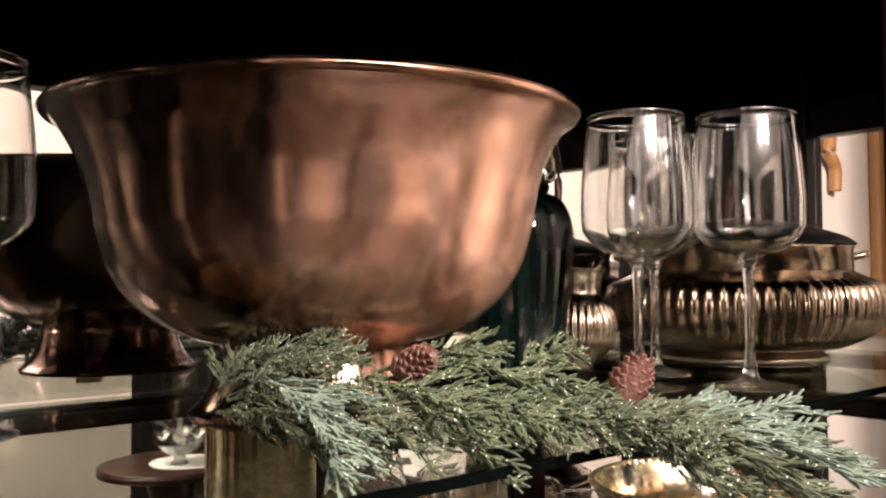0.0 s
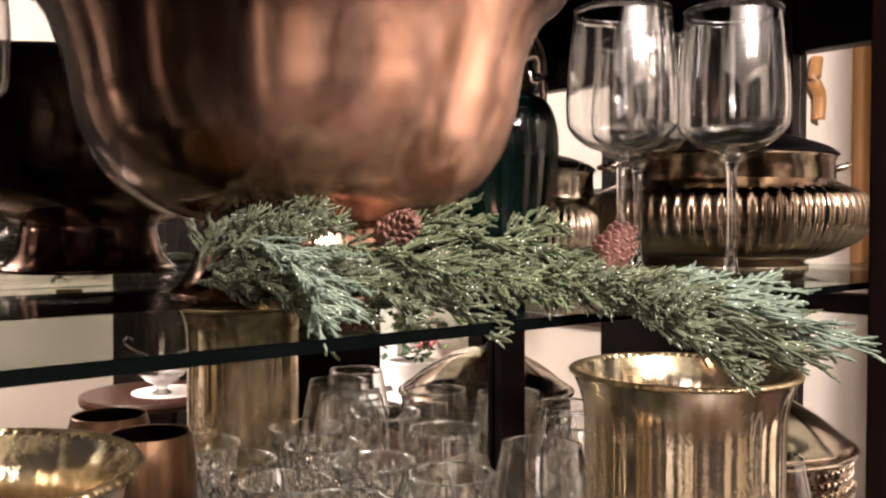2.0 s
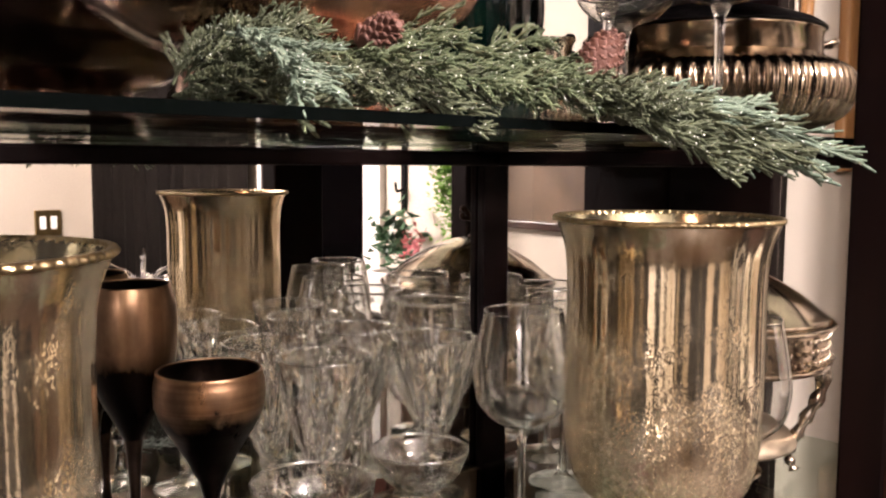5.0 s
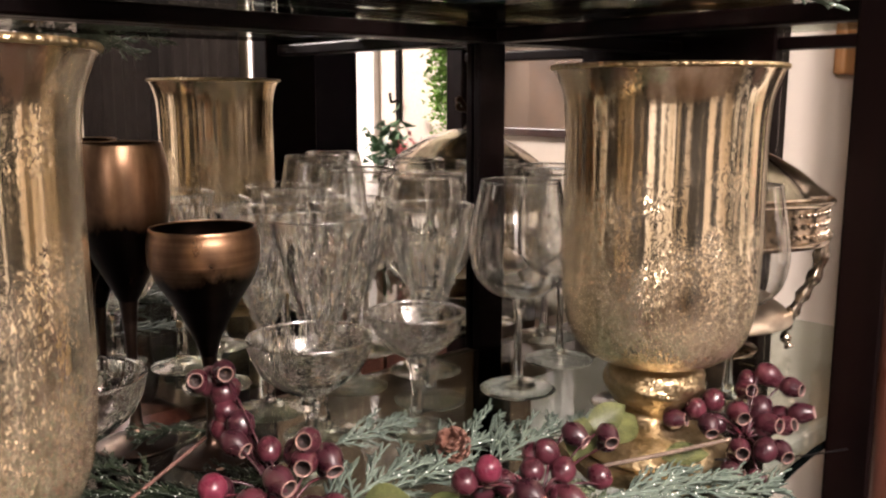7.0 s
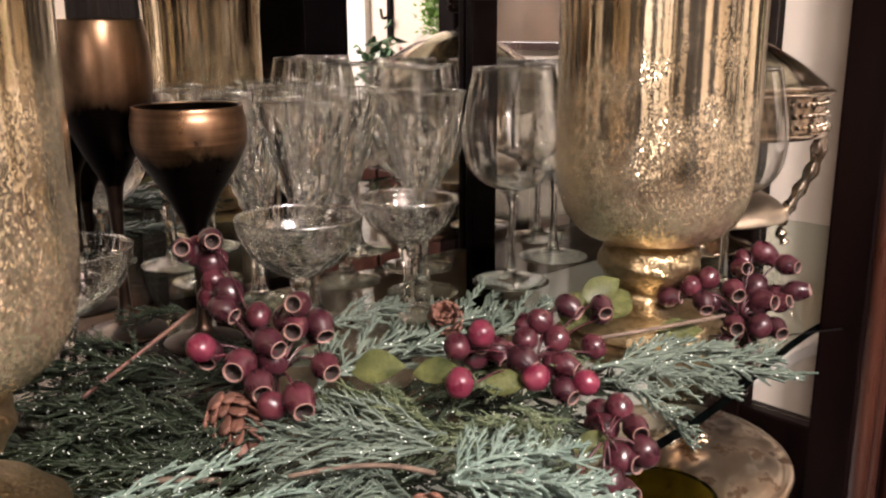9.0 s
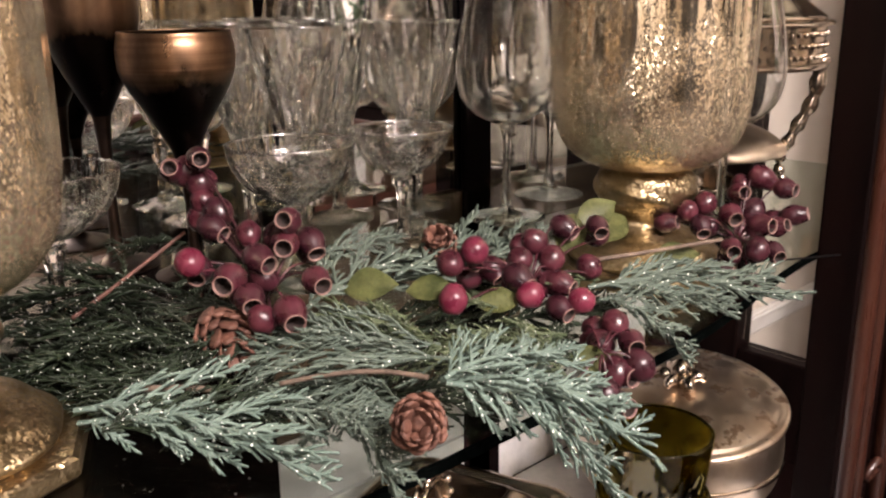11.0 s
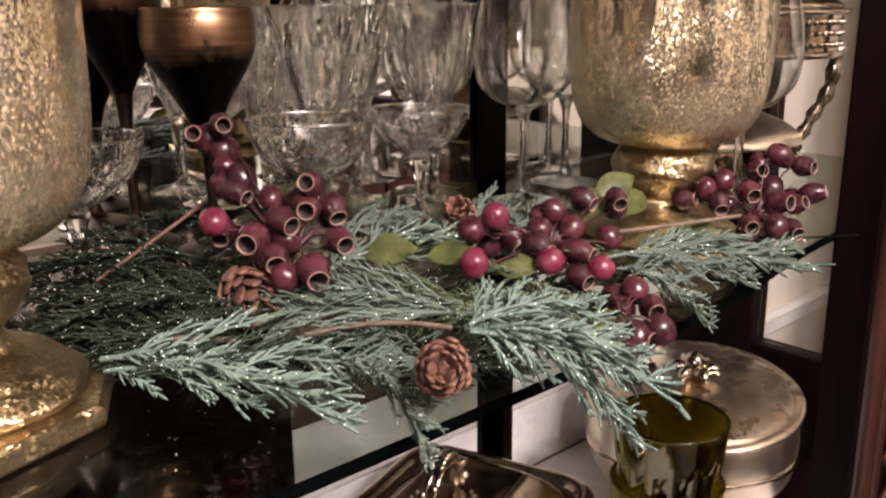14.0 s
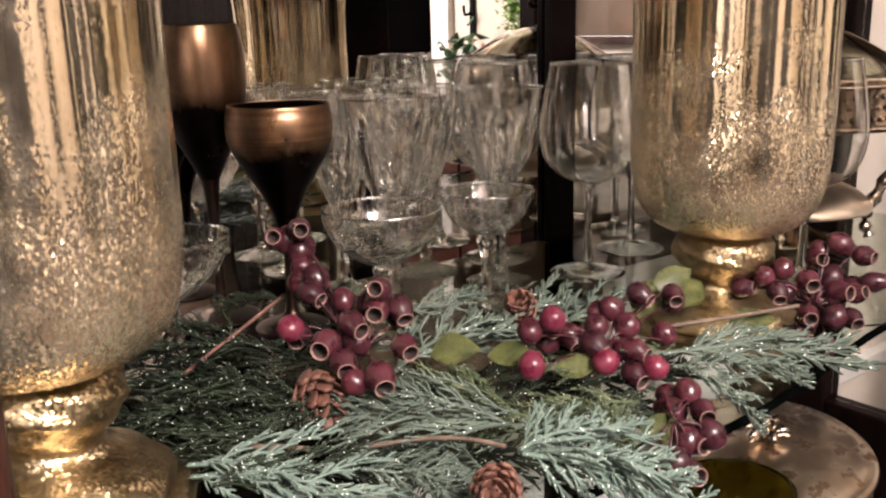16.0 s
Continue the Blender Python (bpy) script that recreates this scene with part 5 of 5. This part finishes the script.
part("twig", tube(bend([(0.482, 0.381, 0.952), (0.545, 0.362, 0.951), (0.612, 0.345, 0.950)]), 0.0016, 6), TWIG, lower)
part("twig", tube(bend([(0.190, 0.540, 0.945), (0.230, 0.545, 0.962), (0.272, 0.546, 0.983)]), 0.0013, 6), CONE_DUSKY, lower)
part("twig", tube(bend([(0.600, 0.350, 0.935), (0.655, 0.325, 0.928), (0.735, 0.305, 0.920)]), 0.0008, 6), BLACK, lower)
cone_parts(lower, (0.424, 0.460, 0.961), (-0.6, -0.5, 0.6), 0.021, "brown pine cone lying among needles")
cone_parts(lower, (0.243, 0.277, 0.953), (-0.55, -0.62, 0.35), 0.0205, "open brown pine cone at the shelf's edge")
cone_parts(lower, (0.233, 0.430, 0.955), (-0.1, -0.7, -0.25), 0.026, "brown pine cone under the berries")
for loc, along, up, n, w in (
        ((0.318, 0.432, 0.958), (0.7, -0.6, 0.1), (-0.4, -0.5, 0.8), 0.034, 0.012), ((0.345, 0.405, 0.958), (0.6, -0.7, 0.0), (-0.4, -0.4, 0.9), 0.034, 0.010),
        ((0.380, 0.378, 0.946), (0.8, -0.5, 0.1), (-0.3, -0.6, 0.8), 0.030, 0.009), ((0.495, 0.395, 0.972), (0.9, -0.2, 0.35), (-0.3, -0.8, 0.6), 0.040, 0.011),
        ((0.515, 0.392, 0.958), (0.8, 0.1, 0.2), (-0.5, -0.6, 0.7), 0.045, 0.013), ((0.395, 0.318, 0.922), (0.7, -0.6, 0.0), (-0.4, -0.5, 0.8), 0.032, 0.009),
        ((0.470, 0.385, 0.960), (0.6, 0.3, 0.4), (-0.5, -0.6, 0.5), 0.040, 0.012), ((0.560, 0.372, 0.940), (0.9, -0.5, 0.0), (-0.3, -0.5, 0.8), 0.040, 0.010)):
    leaf_part(lower, loc, along, up, n, w)

# pods: round, most of them open at the end with a pale rim
POD = 0.0088
pod_bm = lathe(smooth_profile([(0.0, -POD), (0.55 * POD, -0.90 * POD), (0.95 * POD, -0.25 * POD), (0.93 * POD, 0.30 * POD), (0.68 * POD, 0.86 * POD), (0.60 * POD, 1.06 * POD)], 4), 20)
rim_bm = lathe(smooth_profile([(0.605 * POD, 1.03 * POD), (0.640 * POD, 1.08 * POD), (0.620 * POD, 1.13 * POD), (0.560 * POD, 1.12 * POD), (0.520 * POD, 0.98 * POD)], 3), 20)
hole_bm = lathe([(0.525 * POD, 1.02 * POD), (0.49 * POD, 0.6 * POD), (0.36 * POD, 0.25 * POD), (0.16 * POD, 0.22 * POD), (0.10 * POD, 0.42 * POD), (0.0, 0.46 * POD)], 16)
ball_bm = lathe(smooth_profile([(0.0, -POD), (0.6 * POD, -0.82 * POD), (1.0 * POD, 0.0), (0.6 * POD, 0.80 * POD), (0.12 * POD, 0.98 * POD), (0.0, 0.94 * POD)], 4), 20)


def mesh_of(name, bm, mat):
    mesh = bpy.data.meshes.new(name)
    bm.to_mesh(mesh)
    bm.free()
    mesh.shade_smooth()
    mesh.materials.append(mat)
    return mesh


POD_MESH, RIM_MESH, HOLE_MESH = mesh_of("pod", pod_bm, BERRY), mesh_of("pod_rim", rim_bm, BERRY_RIM), mesh_of("pod_hollow", hole_bm, POD_HOLE)
BALL_MESH = mesh_of("berry", ball_bm, BERRY)
RED_MESH = BALL_MESH.copy()
RED_MESH.materials[0] = BERRY_RED


def berry_spray(label, rows, root):
    ob = thing("berry_spray", label, "berries", (0, 0, 0), 0, "berry sprays")
    root = Vector(root)
    more = [(x + rng.uniform(-0.012, 0.012), y + rng.uniform(0.008, 0.018), z - rng.uniform(0.002, 0.012), 1 if i % 3 == 0 else 0) for i, (x, y, z, _) in enumerate(rows) if i % 2 == 0]
    for x, y, z, kind in rows + more:
        p = Vector((x, y, z))
        if kind == 1:
            aim = Vector((-0.28, -0.80, -0.08)) + Vector((rng.uniform(-0.45, 0.55), rng.uniform(-0.35, 0.35), rng.uniform(-0.45, 0.40)))
        else:
            aim = Vector((rng.uniform(-0.4, 0.9), rng.uniform(-0.3, 0.8), rng.uniform(0.1, 0.8)))
        m = Matrix.Translation(p) @ aim.to_track_quat("Z", "Y").to_matrix().to_4x4() @ Matrix.Scale(rng.uniform(0.90, 1.12), 4) @ Matrix.Diagonal((1, 1, rng.uniform(1.0, 1.14), 1))
        body = new("berry", POD_MESH if kind == 1 else RED_MESH if kind == 2 else BALL_MESH)
        body.parent = ob
        body.matrix_basis = m
        if kind == 1:
            for name, mesh in (("rim", RIM_MESH), ("hollow", HOLE_MESH)):
                sub = new(name, mesh)
                sub.parent = body
        if kind == 2:
            body["label"] = "bright red berry"
        back = p - aim.normalized() * POD * 0.9
        mid = back.lerp(root, 0.45) + Vector((0, 0, 0.006))
        run = bend([back, mid, root.lerp(mid, 0.2)], 3)
        part("stem", tube(run, [0.0008] * len(run), 5), BERRY, ob)
    return ob


berry_spray("spray of maroon pods and a red berry beside bronze goblets", BERRIES_BY_GOBLETS, (0.275, 0.450, 0.962))
berry_spray("spray of maroon pods and red berries amid the garland", BERRIES_MIDDLE, (0.425, 0.375, 0.950))
berry_spray("spray of dark maroon pods beside the gold vase", BERRIES_BY_VASE, (0.635, 0.345, 0.945))
berry_spray("short spray of dark pods at the shelf's edge", BERRIES_AT_EDGE, (0.405, 0.300, 0.932))

# ---- what the mirror and the glass end show of the room ----


def leafy(parent, name, centre, spread, count, size, mat):
    bm = bmesh.new()
    for _ in range(count):
        c = Vector(centre) + Vector([rng.gauss(0, s * 0.5) for s in spread])
        d = Vector((rng.uniform(-1, 1), rng.uniform(-1, 1), rng.uniform(-0.8, 0.6))).normalized()
        e = d.cross(Vector((rng.uniform(-1, 1), rng.uniform(-1, 1), 1))).normalized()
        n = size * rng.uniform(0.6, 1.3)
        f = d.cross(e) * n * 0.12
        q = [c, c + d * n * 0.35 + e * n * 0.32 + f, c + d * n, c + d * n * 0.35 - e * n * 0.32 + f]
        v = [bm.verts.new(p) for p in q]
        bm.faces.new(v[:3])
        bm.faces.new((v[0], v[2], v[3]))
    return part(name, bm, mat, parent, "", False)


fern = thing("hanging_fern", "bright green trailing fern in a wall pot", "plant", (RIGHT - 0.09, -0.105, 1.36))
part("pot", lathe(smooth_profile([(0.0, -0.02), (0.04, -0.02), (0.055, 0.02), (0.065, 0.07), (0.066, 0.075), (0.06, 0.07)]), 32), WHITE, fern, "small white wall pot")
part("bracket", box(-0.01, -0.012, 0.0, 0.088, 0.012, 0.02, 0.003), BLACK, fern, "", False)
leafy(fern, "foliage", (0, 0, -0.10), (0.05, 0.038, 0.16), 1300, 0.017, FERN)
board = thing("sideboard", "dark mahogany sideboard against the cream wall", "sideboard", (RIGHT - 0.001, -0.16, 0))
part("body", box(-0.24, -0.29, 0.08, 0.0, 0.29, 0.865, 0.004), WOOD, board, "", False)
part("top", box(-0.25, -0.30, 0.866, 0.0, 0.30, 0.892, 0.005), WOOD, board, "", False)
for y in (-0.26, 0.24):
    part("leg", box(-0.23, y, 0.0, -0.20, y + 0.03, 0.079, 0.003), WOOD, board, "", False)
for y0, y1 in ((-0.27, -0.005), (0.005, 0.27)):
    door_leaf = part("door", box(-0.252, y0, 0.12, -0.241, y1, 0.83, 0.003), WOOD_RED, board, "", False)
    part("knob", lathe(smooth_profile([(0.0, 0.0), (0.008, 0.002), (0.005, 0.008), (0.010, 0.014), (0.0, 0.02)]), 16), BRASS, door_leaf).matrix_basis = pose(-0.252, 0.03 if y0 > 0 else -0.03, 0.5, 0, -90, 0)
runner = thing("table_runner", "white cloth runner on the sideboard", "runner", (RIGHT - 0.001, -0.16, 0.8925))
part("cloth", box(-0.22, -0.20, 0.0, -0.03, 0.20, 0.004, 0.001), WHITE, runner, "", False)
ivy = thing("potted_ivy", "dark green leafy plant with pink flowers in a pot", "plant", (RIGHT - 0.10, -0.32, 0.897))
part("pot", lathe(smooth_profile([(0.0, 0.0), (0.05, 0.0), (0.065, 0.05), (0.070, 0.085), (0.062, 0.085)]), 32), WHITE, ivy, "white ceramic pot")
leafy(ivy, "foliage", (0, 0.0, 0.17), (0.055, 0.065, 0.085), 150, 0.042, IVY)
leafy(ivy, "flowers", (-0.03, 0.105, 0.175), (0.035, 0.035, 0.04), 90, 0.018, PINK)

art = thing("framed_print", "brown framed print hung on the cream wall", "picture", (RIGHT - 0.001, 0.16, 1.26))
part("print", box(-0.012, -0.15, -0.12, -0.004, 0.15, 0.16), PICTURE, art, "faded brown print", False)
for y0, y1, z0, z1 in ((-0.17, 0.17, 0.161, 0.18), (-0.17, 0.17, -0.14, -0.121), (-0.17, -0.151, -0.121, 0.161), (0.151, 0.17, -0.121, 0.161)):
    part("frame", box(-0.02, y0, z0, 0.0, y1, z1, 0.002), WOOD_RED, art, "", False)

panel = thing("wall_mirror_frame", "honey oak moulded frame hung on the cream wall", "frame", (2.062, BACK - 0.001, 1.265))
for x0, x1, z0, z1 in ((0.0, 0.088, 0.0, 0.62), (0.40, 0.488, 0.0, 0.62), (0.0885, 0.3995, 0.0, 0.088), (0.0885, 0.3995, 0.532, 0.62)):
    part("frame", box(x0, -0.028, z0, x1, 0.0, z1, 0.008), ORANGE_WOOD, panel, "", False)
part("glass", box(0.0885, -0.012, 0.0885, 0.3995, -0.004, 0.5315), PICTURE, panel, "dim brown picture", False)
hook = thing("carved_hook", "carved oak hook hung on the cream wall", "hook", (1.868, BACK - 0.001, 1.585))
part("scroll", tube(bend([(0.0, -0.014, 0.13), (-0.018, -0.018, 0.08), (0.006, -0.018, 0.05), (0.010, -0.014, 0.0)]), 0.014, 10), ORANGE_WOOD, hook)
strap = thing("wall_strap", "narrow black iron strap hung on the cream wall", "strap", (RIGHT - 0.001, -0.40, 1.145))
part("bar", box(-0.008, -0.010, 0.0, 0.0, 0.010, 0.34, 0.002), BLACK, strap, "", False)
part("hook", tube(bend([(-0.008, 0.0, 0.06), (-0.030, 0.0, 0.055), (-0.036, 0.0, 0.080)]), 0.004, 8), BLACK, strap, "small iron hook")
# no real door: a slab that fills the opening with darkness
unlit_doorway = thing("unlit_doorway", "black slab standing for the unlit doorway", "door", (RIGHT + 0.03, -0.85, 0.0))
part("slab", box(0.0, -0.268, 0.004, 0.04, 0.268, 2.046, 0.003), DOORWAY_BLACK, unlit_doorway, "", False)

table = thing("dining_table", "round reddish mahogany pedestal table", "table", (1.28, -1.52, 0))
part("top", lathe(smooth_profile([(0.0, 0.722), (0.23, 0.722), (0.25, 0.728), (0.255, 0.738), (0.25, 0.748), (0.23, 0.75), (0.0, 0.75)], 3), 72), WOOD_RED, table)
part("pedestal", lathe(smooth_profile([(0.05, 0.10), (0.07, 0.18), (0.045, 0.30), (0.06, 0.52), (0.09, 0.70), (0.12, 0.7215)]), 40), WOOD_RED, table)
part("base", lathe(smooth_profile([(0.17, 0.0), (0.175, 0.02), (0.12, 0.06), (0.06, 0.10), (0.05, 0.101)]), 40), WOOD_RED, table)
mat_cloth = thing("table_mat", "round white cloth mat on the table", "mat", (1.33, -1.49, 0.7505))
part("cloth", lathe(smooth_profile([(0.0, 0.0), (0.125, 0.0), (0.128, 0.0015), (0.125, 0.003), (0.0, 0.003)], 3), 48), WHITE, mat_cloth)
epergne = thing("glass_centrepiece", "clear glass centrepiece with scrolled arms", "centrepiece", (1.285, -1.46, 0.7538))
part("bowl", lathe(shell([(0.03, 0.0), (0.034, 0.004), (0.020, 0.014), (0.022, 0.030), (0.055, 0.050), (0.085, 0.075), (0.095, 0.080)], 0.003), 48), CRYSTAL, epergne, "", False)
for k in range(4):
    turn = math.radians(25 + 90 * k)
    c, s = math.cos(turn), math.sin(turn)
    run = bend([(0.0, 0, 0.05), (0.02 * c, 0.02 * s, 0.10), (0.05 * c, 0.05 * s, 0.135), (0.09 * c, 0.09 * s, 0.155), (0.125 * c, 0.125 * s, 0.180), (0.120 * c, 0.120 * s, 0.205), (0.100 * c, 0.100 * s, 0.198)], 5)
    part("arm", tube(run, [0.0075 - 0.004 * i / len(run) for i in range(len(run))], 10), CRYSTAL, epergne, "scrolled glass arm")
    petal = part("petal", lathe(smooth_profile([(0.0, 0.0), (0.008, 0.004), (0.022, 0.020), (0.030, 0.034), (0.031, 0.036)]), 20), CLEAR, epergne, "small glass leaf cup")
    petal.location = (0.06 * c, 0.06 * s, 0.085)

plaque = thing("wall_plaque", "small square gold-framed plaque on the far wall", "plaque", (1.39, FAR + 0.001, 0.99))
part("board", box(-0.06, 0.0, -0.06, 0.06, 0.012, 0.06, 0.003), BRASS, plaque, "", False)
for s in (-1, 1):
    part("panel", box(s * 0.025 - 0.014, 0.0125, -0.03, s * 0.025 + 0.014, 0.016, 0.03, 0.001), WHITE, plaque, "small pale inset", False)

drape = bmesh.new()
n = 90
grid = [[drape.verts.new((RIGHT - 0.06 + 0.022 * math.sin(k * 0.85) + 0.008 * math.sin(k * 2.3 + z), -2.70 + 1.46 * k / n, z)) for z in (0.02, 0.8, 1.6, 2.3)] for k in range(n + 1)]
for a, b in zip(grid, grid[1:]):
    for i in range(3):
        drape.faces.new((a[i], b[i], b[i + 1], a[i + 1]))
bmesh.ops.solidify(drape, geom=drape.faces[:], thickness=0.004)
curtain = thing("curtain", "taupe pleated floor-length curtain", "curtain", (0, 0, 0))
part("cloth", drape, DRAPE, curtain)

# cloth added to cut the far wall's light from metal and glass
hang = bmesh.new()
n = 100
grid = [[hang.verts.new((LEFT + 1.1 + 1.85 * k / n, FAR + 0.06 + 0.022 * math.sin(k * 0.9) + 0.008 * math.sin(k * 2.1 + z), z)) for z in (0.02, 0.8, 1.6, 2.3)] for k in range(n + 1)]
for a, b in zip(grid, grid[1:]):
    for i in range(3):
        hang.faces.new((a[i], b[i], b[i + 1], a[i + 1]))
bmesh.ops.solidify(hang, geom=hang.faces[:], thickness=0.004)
part("cloth", hang, DRAPE, thing("curtain", "dark curtain added across the far wall to dim reflections", "curtain", (0, 0, 0)))

door = thing("panel_door", "white painted panel door, closed", "door", (LEFT + 0.001, -1.50, 0))
part("slab", box(0.0, -0.36, 0.0, 0.04, 0.36, 2.0, 0.003), WHITE, door, "", False)
for z0, z1 in ((0.2, 0.9), (1.05, 1.85)):
    part("panel", box(0.041, -0.26, z0, 0.05, 0.26, z1, 0.006), WHITE, door, "", False)
part("knob", lathe(smooth_profile([(0.0, 0.0), (0.025, 0.0), (0.012, 0.015), (0.026, 0.035), (0.02, 0.05), (0.0, 0.055)]), 24), BRASS, door).matrix_basis = pose(0.041, 0.31, 0.98, 0, 90, 0)

bulb_glow = Nodes("warm_bulb_glass", colour=(1.0, 0.92, 0.8))
bulb_glow.bsdf.inputs["Emission Color"].default_value = (1.0, 0.86, 0.68, 1)
bulb_glow.bsdf.inputs["Emission Strength"].default_value = 12.0
lamp = thing("chandelier", "brass chandelier with four frosted globe bulbs", "chandelier", CHANDELIER)
part("column", lathe(smooth_profile([(0.0, -0.06), (0.02, -0.05), (0.012, -0.02), (0.03, 0.0), (0.014, 0.04), (0.008, 0.12), (0.006, 0.20), (0.05, 0.245), (0.05, 0.258), (0.0, 0.259)]), 24), BRASS, lamp)
for k in range(4):
    a = math.radians(20 + 90 * k)
    c, s = math.cos(a), math.sin(a)
    part("arm", tube(bend([(0.02 * c, 0.02 * s, 0.0), (0.10 * c, 0.10 * s, -0.05), (0.20 * c, 0.20 * s, -0.03), (0.24 * c, 0.24 * s, 0.0)]), 0.006, 8), BRASS, lamp)
    cup = part("candle_cup", lathe(smooth_profile([(0.0, 0.0), (0.022, 0.004), (0.026, 0.012), (0.012, 0.016), (0.011, 0.045), (0.0, 0.046)]), 20), WHITE, lamp, "ivory candle sleeve")
    cup.location = (0.24 * c, 0.24 * s, 0.0)
    glass = part("bulb", lathe(smooth_profile([(0.0, 0.047), (0.020, 0.048), (0.048, 0.070), (0.055, 0.098), (0.040, 0.130), (0.0, 0.148)]), 20), bulb_glow.mat, lamp, "lit frosted globe bulb")
    glass.location = (0.24 * c, 0.24 * s, 0.0)
    glass.visible_shadow = False
# body for the added door light, out of view
fill_lamp = thing("door_fill_lamp", "unseen lamp added to brighten the white door", "lamp", (-2.26, -1.02, 1.80))
part("backplate", box(-0.139, -0.04, -0.08, -0.128, 0.04, 0.08, 0.003), BRASS, fill_lamp, "", False)
part("arm", tube(bend([(-0.128, 0, -0.04), (-0.06, 0, -0.09), (0.0, 0, -0.075), (0.0, 0, -0.056)]), 0.006, 8), BRASS, fill_lamp)
part("shade", lathe(smooth_profile([(0.0, -0.055), (0.035, -0.05), (0.055, 0.0), (0.045, 0.05), (0.0, 0.06)]), 24), bulb_glow.mat, fill_lamp, "lit opal glass shade").visible_shadow = False
globe = thing("ceiling_lamp", "lit globe lamp under the ceiling", "lamp", (0.32, -1.42, 2.28))
part("stem", tube([(0, 0, 0.13), (0, 0, 0.169)], 0.012, 12), BRASS, globe)
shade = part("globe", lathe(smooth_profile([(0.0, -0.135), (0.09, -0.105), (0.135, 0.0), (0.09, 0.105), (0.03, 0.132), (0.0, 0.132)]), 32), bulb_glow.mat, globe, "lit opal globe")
shade.visible_shadow = False

# carved drops on the front posts
for x in (-0.02, 0.782):
    for k in range(6):
        z = 0.46 + 0.045 * k
        carve = bmesh.new()
        w = 0.013 + 0.004 * math.sin(k * 1.3)
        tube(bend([(x + 0.026, 0.288, z), (x + 0.026 + w, 0.282, z + 0.012), (x + 0.026, 0.279, z + 0.024), (x + 0.026 - w, 0.282, z + 0.014), (x + 0.022, 0.286, z + 0.004)]), [0.004] * 25, 8, carve)
        bmesh.ops.create_icosphere(carve, subdivisions=2, radius=0.0065, matrix=Matrix.Translation((x + 0.026, 0.284, z + 0.013)))
        part("carving", carve, WOOD_RED, cabinet, "carved leaf drop")

# pale sage sprays that lie over the ends of the upper garland
for root, tip, width in (((0.232, 0.430, 1.346), (0.244, 0.345, 1.316), 0.95), ((0.262, 0.432, 1.342), (0.250, 0.352, 1.315), 0.85),
                         ((0.422, 0.338, 1.316), (0.560, 0.290, 1.292), 1.35), ((0.440, 0.330, 1.322), (0.500, 0.280, 1.284), 1.25), ((0.461, 0.335, 1.322), (0.575, 0.300, 1.296), 1.10)):
    lay_frond(upper, root, tip, width, "Q")

# glitter that the garland has shed on the lower glass
bm = bmesh.new()
for k in range(170):
    x, y = rng.uniform(0.02, 0.50), rng.uniform(0.300, 0.440)
    y += max(0.0, 0.06 * (0.25 - x))
    bmesh.ops.create_circle(bm, cap_ends=True, segments=6, radius=rng.uniform(0.00035, 0.0008), matrix=pose(x, y, SH1 + 0.0009, rng.uniform(-28, 28), rng.uniform(-28, 28), 0))
flecks = part("glitter", bm, GLITTER, None, "", False)
tagged(flecks, "loose silver glitter specks on the glass shelf", "glitter", kind="stuff")
